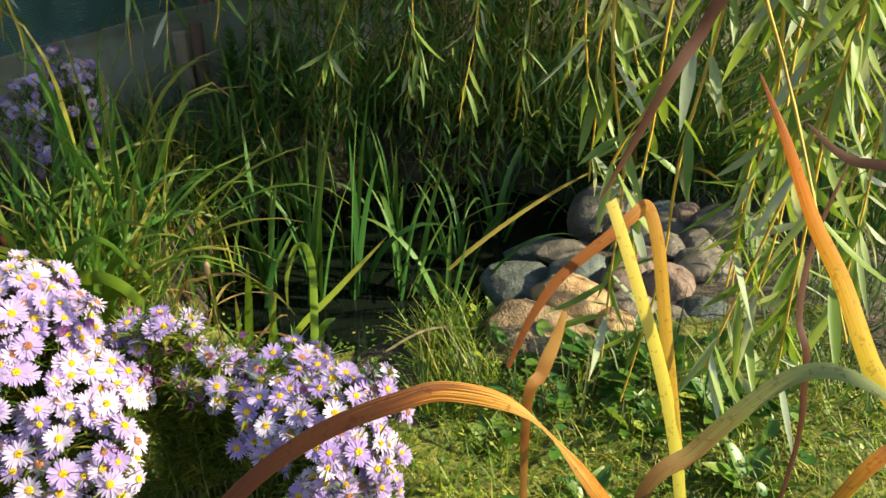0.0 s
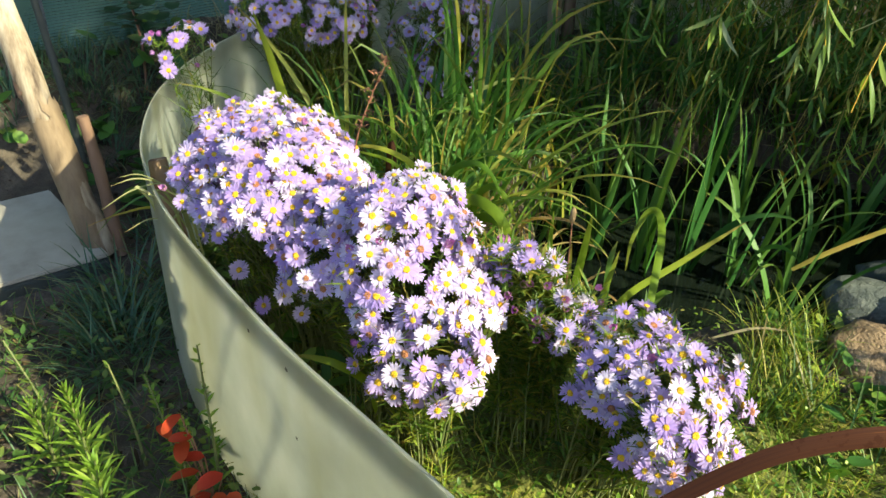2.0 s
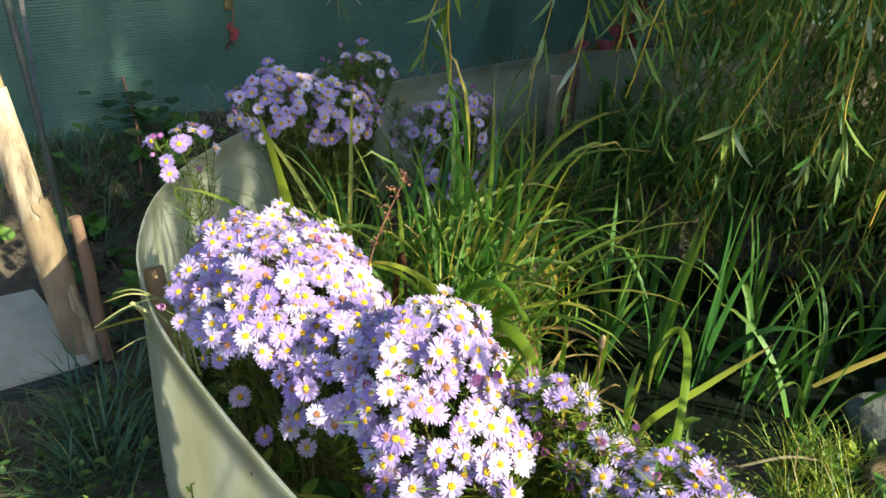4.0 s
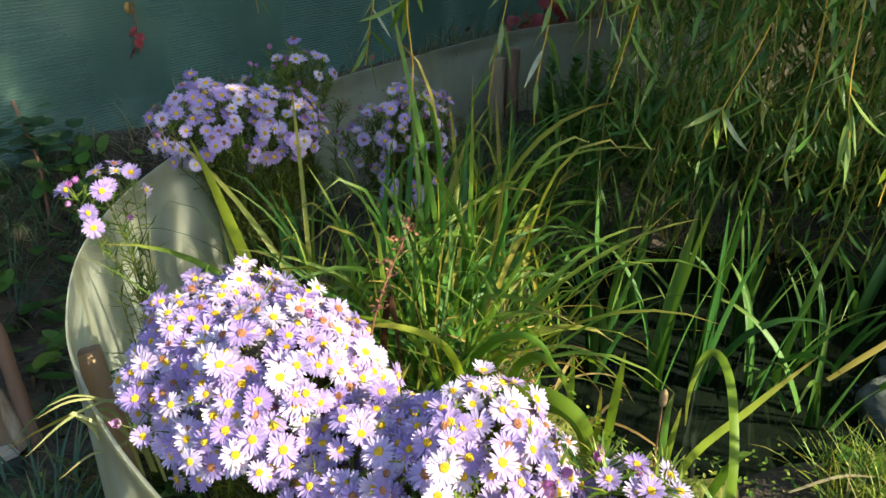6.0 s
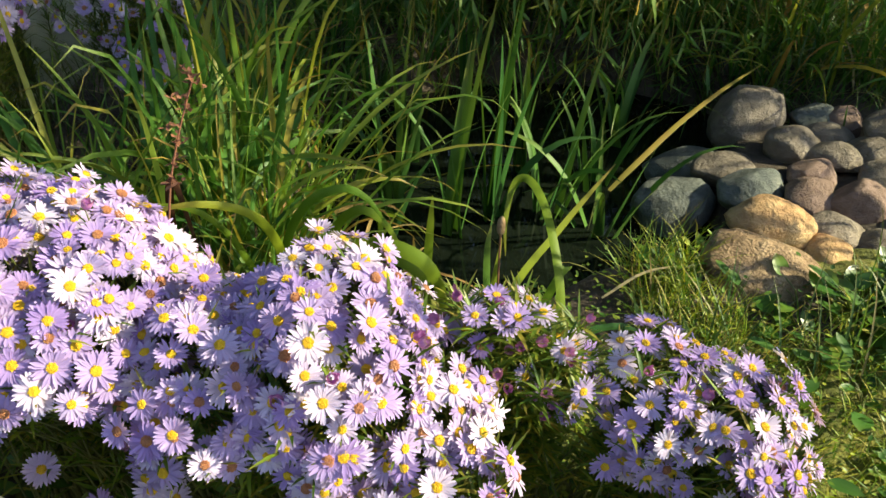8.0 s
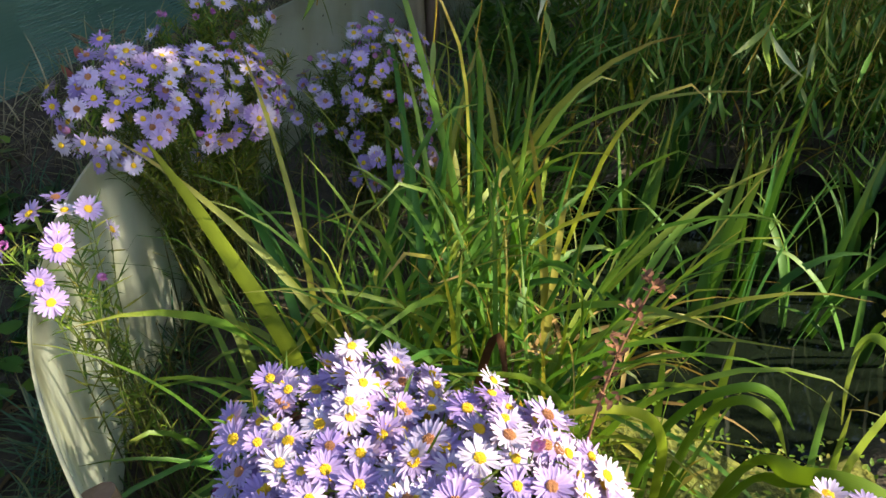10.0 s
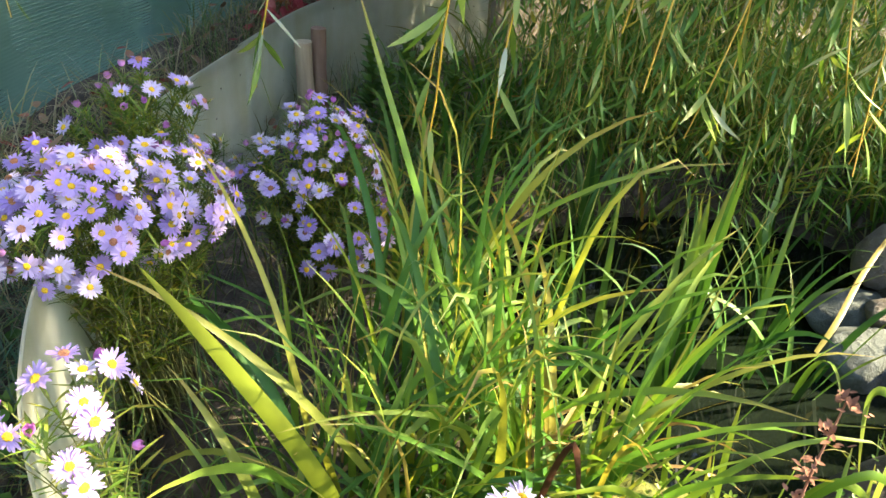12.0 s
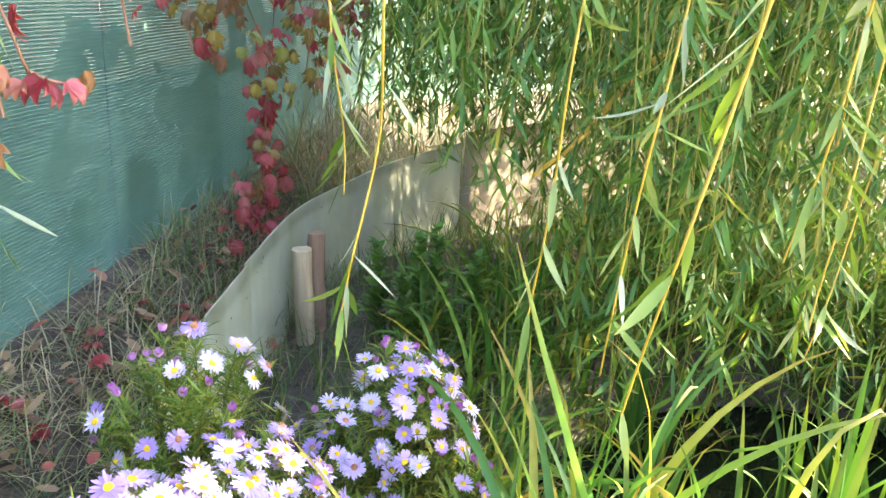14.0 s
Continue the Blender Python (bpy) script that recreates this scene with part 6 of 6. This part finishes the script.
spire(-1.02, 0.555, 0.15, "upright green weed with narrow leaves", 302, 46, -0.02)
spire(-0.87, 0.5, 0.15, "short leafy green weed in rough grass", 307, 40, 0.02)
weed(-1.06, 0.6, 0.2, "thin flowering weed in rough grass", 303, 36, L=(0.015, 0.035), w=0.006, leanx=-0.06)
weed(-0.757, 0.625, 0.285, "spindly weed with seed pods against the edging", 304, 46, BRIGHT_WEED, L=(0.012, 0.03), w=0.006)
weed(-0.83, 0.62, 0.2, "spindly branching weed with yellow buds", 305, 44, BRIGHT_WEED, L=(0.012, 0.03), w=0.006, leanx=-0.03)
weed(-0.8, 0.6, 0.16, "spindly branching weed with yellow buds", 308, 60, BRIGHT_WEED, L=(0.015, 0.04), w=0.008, leanx=0.02)
weed(-0.9, 0.62, 0.2, "thin weed leaning in rough grass", 309, 24, L=(0.012, 0.03), w=0.006, leanx=-0.03)
weed(-0.62, 0.46, 0.2, "small leafy weed by the edging", 306, 40, L=(0.02, 0.04), w=0.01)

for k, (x, y, h) in enumerate([(-0.62, 2.62, 0.3), (-0.68, 2.55, 0.24), (-0.56, 2.66, 0.32), (-0.6, 2.5, 0.22), (-0.7, 2.7, 0.26), (-0.5, 2.55, 0.26)]):
    weed(x, y, h, "bushy fresh green weed inside the edging", 320 + k, 90, LUSH, L=(0.04, 0.09), w=0.022)
for k, (x, y, h) in enumerate([(-1.07, 1.03, 0.2), (-1.0, 0.94, 0.18), (-0.96, 0.9, 0.16)]):
    weed(x, y, h, "leafy green weed low inside the edging", 340 + k, 70, WEED, L=(0.03, 0.06), w=0.014)


def broad_weed(x, y, n, L, label, seed):
    """A low rosette: oval leaves on thin stalks, each arching out from the crown."""
    lr = np.random.default_rng(seed)
    z = float(ground_z(x, y))
    ob = tagged(empty("broadleaf_weed", (x, y, z)), label, "weed", "broadleaf weeds")
    for k in range(n):
        az = k * 2.4 + lr.normal(0, 0.3)
        h = lr.uniform(0.006, 0.034)
        d = lr.uniform(0.012, 0.05)
        end = (x + d * math.cos(az), y + d * math.sin(az), z + h)
        P = spline([(x, y, z - 0.004), (x + 0.3 * d * math.cos(az), y + 0.3 * d * math.sin(az), z + 0.7 * h), end], 4)[None]
        size = L * lr.uniform(0.6, 1.15)
        A, U = grow([end], az + lr.normal(0, 0.4), size, lr.uniform(0.85, 1.4), lr.uniform(0.1, 0.6), 6, 1.3, lr.normal(0, 0.3))
        child("leaf", mesh_np("leaf", *ribbon(A, U, taper(1, 6, size * lr.uniform(0.5, 0.68), "oval"), 0.25), SHINY_WEED), ob)
        child("stalk", mesh_np("stalk", *tube(P, np.full(P.shape[:2], 0.0011), 5), STEM), ob)
    return ob


# real broad leaves; their dark greens also stand for shade on this turf
SHINY_WEED = leaf_material("shiny_weed_leaf", [(0, (0.03, 0.1, 0.018)), (0.55, (0.06, 0.16, 0.026)), (0.9, (0.15, 0.26, 0.035)), (1, (0.36, 0.4, 0.06))], by="object", veins=3.0, dry_amount=0.2, through=0.3, rough=0.36, gloss=0.45)
for k, (x, y, n, L) in enumerate([(0.38, 1.19, 11, 0.05), (0.43, 1.17, 10, 0.046), (0.27, 1.17, 10, 0.055), (0.26, 1.14, 10, 0.06), (0.3, 1.09, 10, 0.055), (0.36, 1.11, 9, 0.05), (0.19, 1.17, 9, 0.042),
                                  (0.07, 1.27, 9, 0.034), (0.0, 1.24, 11, 0.034), (0.17, 1.08, 8, 0.045), (0.2, 0.98, 8, 0.042), (0.44, 1.05, 10, 0.05), (0.5, 1.12, 9, 0.045), (0.33, 1.0, 8, 0.04), (0.11, 1.17, 8, 0.035), (0.56, 1.0, 8, 0.04)]):
    broad_weed(x, y, n, L, "low rosette of shiny broad leaves before the stones", 700 + k)
single_leaf("broad_leaf", [(-0.55, 0.76, 0.12), (-0.555, 0.73, 0.24), (-0.58, 0.7, 0.29), (-0.615, 0.695, 0.295), (-0.65, 0.69, 0.292)], 0.012, YELLOW_LEAF, "single bright green blade lying over the turf", "leaf", (0, -0.6, 0.8))
red = tagged(empty("red_weed", (-0.75, 0.6, 0.03)), "low plant with scarlet autumn leaves by the edging", "weed")
lr = np.random.default_rng(9)
SCARLET = leaf_material("scarlet_leaf", [(0, (0.4, 0.03, 0.015)), (0.6, (0.5, 0.06, 0.02)), (1, (0.5, 0.13, 0.04))], dry=(0.5, 0.14, 0.04), by="object", veins=5.0, gloss=0.2)
spots = [(-0.819, 0.595, 0.175), (-0.79, 0.6, 0.15), (-0.765, 0.595, 0.171), (-0.744, 0.59, 0.146), (-0.74, 0.585, 0.078), (-0.706, 0.58, 0.141), (-0.72, 0.575, 0.1), (-0.69, 0.57, 0.12), (-0.78, 0.595, 0.21), (-0.76, 0.59, 0.11), (-0.73, 0.58, 0.12)]
for x, y, z in spots:
    P, U = grow([[x, y, z]], lr.uniform(3.6, 6.0), lr.uniform(0.028, 0.045), 1.3, 0.9, 6, 1.3, lr.normal(0, 0.3))
    child("leaf", mesh_np("leaf", *ribbon(P, U, taper(1, 6, lr.uniform(0.016, 0.024), "oval"), 0.25), SCARLET), red)
P = np.stack([spline([(-0.75, 0.6, 0.02), ((x - 0.75) / 2, (y + 0.6) / 2, z * 0.6), (x, y, z)], 5) for x, y, z in spots])
child("stem_tangle", mesh_np("stem_tangle", *tube(P, np.full(P.shape[:2], 0.0011), 5), RED_STEM), red)

# dry leaves on the ground by the fence
for i in range(80):
    u = lr.uniform(0.33, 1.0)
    x, y = -2.0 + 1.25 * u + lr.uniform(0.05, 0.3), 1.5 + 2.4 * u + lr.normal(0, 0.08)
    ob = tagged(new("fallen_leaf", CREEPER), "fallen red creeper leaf on dry grass", "leaf", "fallen leaves")
    ob.matrix_world = pose(x, y, float(ground_z(x, y)) + 0.045, lr.uniform(-25, 25), lr.uniform(-25, 25), lr.uniform(0, 360)) @ Matrix.Scale(lr.uniform(0.5, 0.95), 4)

# dark climbing leaves at the net
DARK_IVY = leaf_material("dark_climber_leaf", [(0, (0.02, 0.06, 0.025)), (0.7, (0.04, 0.1, 0.035)), (1, (0.09, 0.16, 0.05))], by="object", veins=5.0, dry_amount=0.2, through=0.25)
lr = np.random.default_rng(21)
dock = tagged(empty("bindweed", (-1.88, 1.72, 0.25)), "dark green broad-leaved climber before the net fence", "climbing plant")
for i in range(48):
    low = i % 4 == 0
    P, U = grow([[-1.8 + lr.normal(0, 0.05), 1.7 + lr.normal(0, 0.045), (0.2 if low else 0.34) + lr.normal(0, 0.04)]], lr.uniform(0, 6.28), lr.uniform(0.04, 0.075), 1.1, 0.9, 6)
    child("leaf", mesh_np("leaf", *ribbon(P, U, taper(1, 6, lr.uniform(0.036, 0.058), "oval"), 0.2), DARK_IVY), dock)
P = spline([(-1.75, 1.62, 0.17), (-1.8, 1.68, 0.3), (-1.9, 1.75, 0.42)], 6)[None]
child("stem", mesh_np("stem", *tube(P, np.full(P.shape[:2], 0.004), 6), RED_STEM), dock)

# dry dock seed stalk among the asters
stalk = tagged(empty("seed_stalk", (-0.64, 0.9, 0.11)), "dry reddish-brown seed stalk rising from the asters", "dry plant")
P = spline([(-0.65, 0.9, 0.1), (-0.678, 0.89, 0.4), (-0.664, 0.905, 0.52), (-0.65, 0.92, 0.58), (-0.628, 0.935, 0.64)], 8)
child("stem", mesh_np("stem", *tube(P[None], np.linspace(0.0017, 0.0007, len(P))[None], 6), RED_SEED), stalk)
lr = np.random.default_rng(5)
n = 90
where = lr.choice([int(len(P) * f) for f in (0.6, 0.66, 0.74, 0.8, 0.86, 0.9, 0.94, 0.97)], n)
at = P[where] + np.stack([np.sin(where * 2.1), np.cos(where * 2.1), 0.3 + 0 * where], 1) * lr.uniform(0, 0.011, (n, 1)) + lr.normal(0, 0.0022, (n, 3))
A, U = grow(at, lr.uniform(0, 6.28, n), lr.uniform(0.005, 0.01, n), lr.uniform(0.3, 2.0, n), 0.5, 3)
child("seed_spike", mesh_np("seed_spike", *ribbon(A, U, taper(n, 3, 0.004, "oval"), 0.4), RED_SEED), stalk, kind="stuff")

# plantain-like seed head
head = tagged(empty("cattail_stalk", (-0.345, 0.95, 0.1)), "small tan cattail-like seed head on a thin stem", "dry plant")
P = spline([(-0.335, 0.96, 0.1), (-0.34, 0.95, 0.3), (-0.345, 0.945, 0.455)], 6)
child("stem", mesh_np("stem", *tube(P[None], np.full((1, len(P)), 0.0011), 5), RED_STEM), head)
P = spline([(-0.345, 0.945, 0.452), (-0.345, 0.945, 0.464), (-0.345, 0.945, 0.476)], 5)
child("spike", mesh_np("spike", *tube(P[None], np.array([[0.002, 0.0046, 0.0055, 0.0058, 0.0058, 0.0058, 0.0057, 0.0054, 0.0046, 0.0028, 0.0005]])[:, : len(P)] * 0.78, 10), TAN_SEED), head)

# pale grass sprouting over the edging
PALE_GRASS = leaf_material("pale_dry_grass", [(0, (0.4, 0.42, 0.16)), (1, (0.55, 0.53, 0.28))], by="object")
for i, (a, b) in enumerate([((-0.955, 0.81, 0.43), (-0.988, 0.746, 0.446)), ((-0.955, 0.81, 0.43), (-0.976, 0.753, 0.46)), ((-0.95, 0.81, 0.43), (-0.976, 0.711, 0.427)), ((-0.93, 0.8, 0.38), (-0.96, 0.728, 0.384)), ((-0.965, 0.77, 0.44), (-0.92, 0.79, 0.385)), ((-0.96, 0.8, 0.42), (-0.9, 0.8, 0.36))]):
    mid = tuple((p + q) / 2 + (0.01 if j == 2 else 0) for j, (p, q) in enumerate(zip(a, b)))
    single_leaf("grass_blade", [(a[0] + 0.02, a[1] + 0.03, 0.3), (a[0] + 0.012, a[1] + 0.018, 0.4), a, mid, b], 0.0055, PALE_GRASS, "pale grass blade growing over the edging", "grass blade", (0, -0.3, 1))

# mulch and bits of bark on bare soil
lr = np.random.default_rng(77)
n = 1500
x, y = lr.uniform(-2.1, -0.9, n), lr.uniform(0.5, 1.9, n)
ok = ~inside(x, y) & off_board(x, y) & (fence_off(x, y) > 0.03)
x, y = x[ok], y[ok]
n = len(x)
r = np.stack([x, y, ground_z(x, y) + 0.002], 1)
A, U = grow(r, lr.uniform(0, 6.28, n), lr.uniform(0.012, 0.05, n), lr.uniform(1.2, 1.6, n), lr.normal(0, 0.4, n), 4, 1.2, lr.normal(0, 0.8, n))
tagged(new("mulch", mesh_np("mulch", *ribbon(A, U, taper(n, 4, lr.uniform(0.004, 0.014, n), "lance"), 0.5), MULCH)), "dark mulch of bark and dead leaves on soil", "mulch", kind="stuff")

# pale rendered wall far behind the willow
tagged(new("garden_wall", slab("garden_wall", [(1.6, 4.75), (3.4, 4.9), (3.38, 5.1), (1.58, 4.95)], 0.0, 0.75, FAR_WALL, 0.01)), "pale rendered low wall behind the willow", "wall", kind="structure")

# broad-leaved dock rosettes in the turf beside the boulders
DOCK = leaf_material("dock_leaf", [(0, (0.06, 0.16, 0.03)), (0.6, (0.12, 0.25, 0.035)), (1, (0.24, 0.33, 0.05))], by="object", veins=6.0, dry_amount=0.3, gloss=0.5, rough=0.38)
lr = np.random.default_rng(55)
for x, y, n, size in ((0.37, 1.13, 11, 0.085), (0.46, 1.03, 10, 0.09), (0.3, 1.0, 8, 0.07), (0.56, 1.1, 9, 0.08), (0.06, 0.98, 7, 0.055), (0.2, 0.86, 8, 0.065), (0.44, 0.86, 9, 0.075)):
    z = float(ground_z(x, y))
    dk = tagged(empty("dock_plant", (x, y, z)), "broad-leaved green dock rosette in the turf", "weed", "dock plants")
    for k in range(n):
        az = 6.28 * k / n + lr.normal(0, 0.3)
        P, U = grow([[x + 0.012 * math.cos(az), y + 0.012 * math.sin(az), z + 0.005]], az, size * lr.uniform(0.7, 1.15), lr.uniform(0.35, 0.9), lr.uniform(0.4, 1.1), 7, 1.3, lr.normal(0, 0.4))
        child("leaf", mesh_np("leaf", *ribbon(P, U, taper(1, 7, size * lr.uniform(0.34, 0.48), "lance"), 0.3), DOCK), dk)
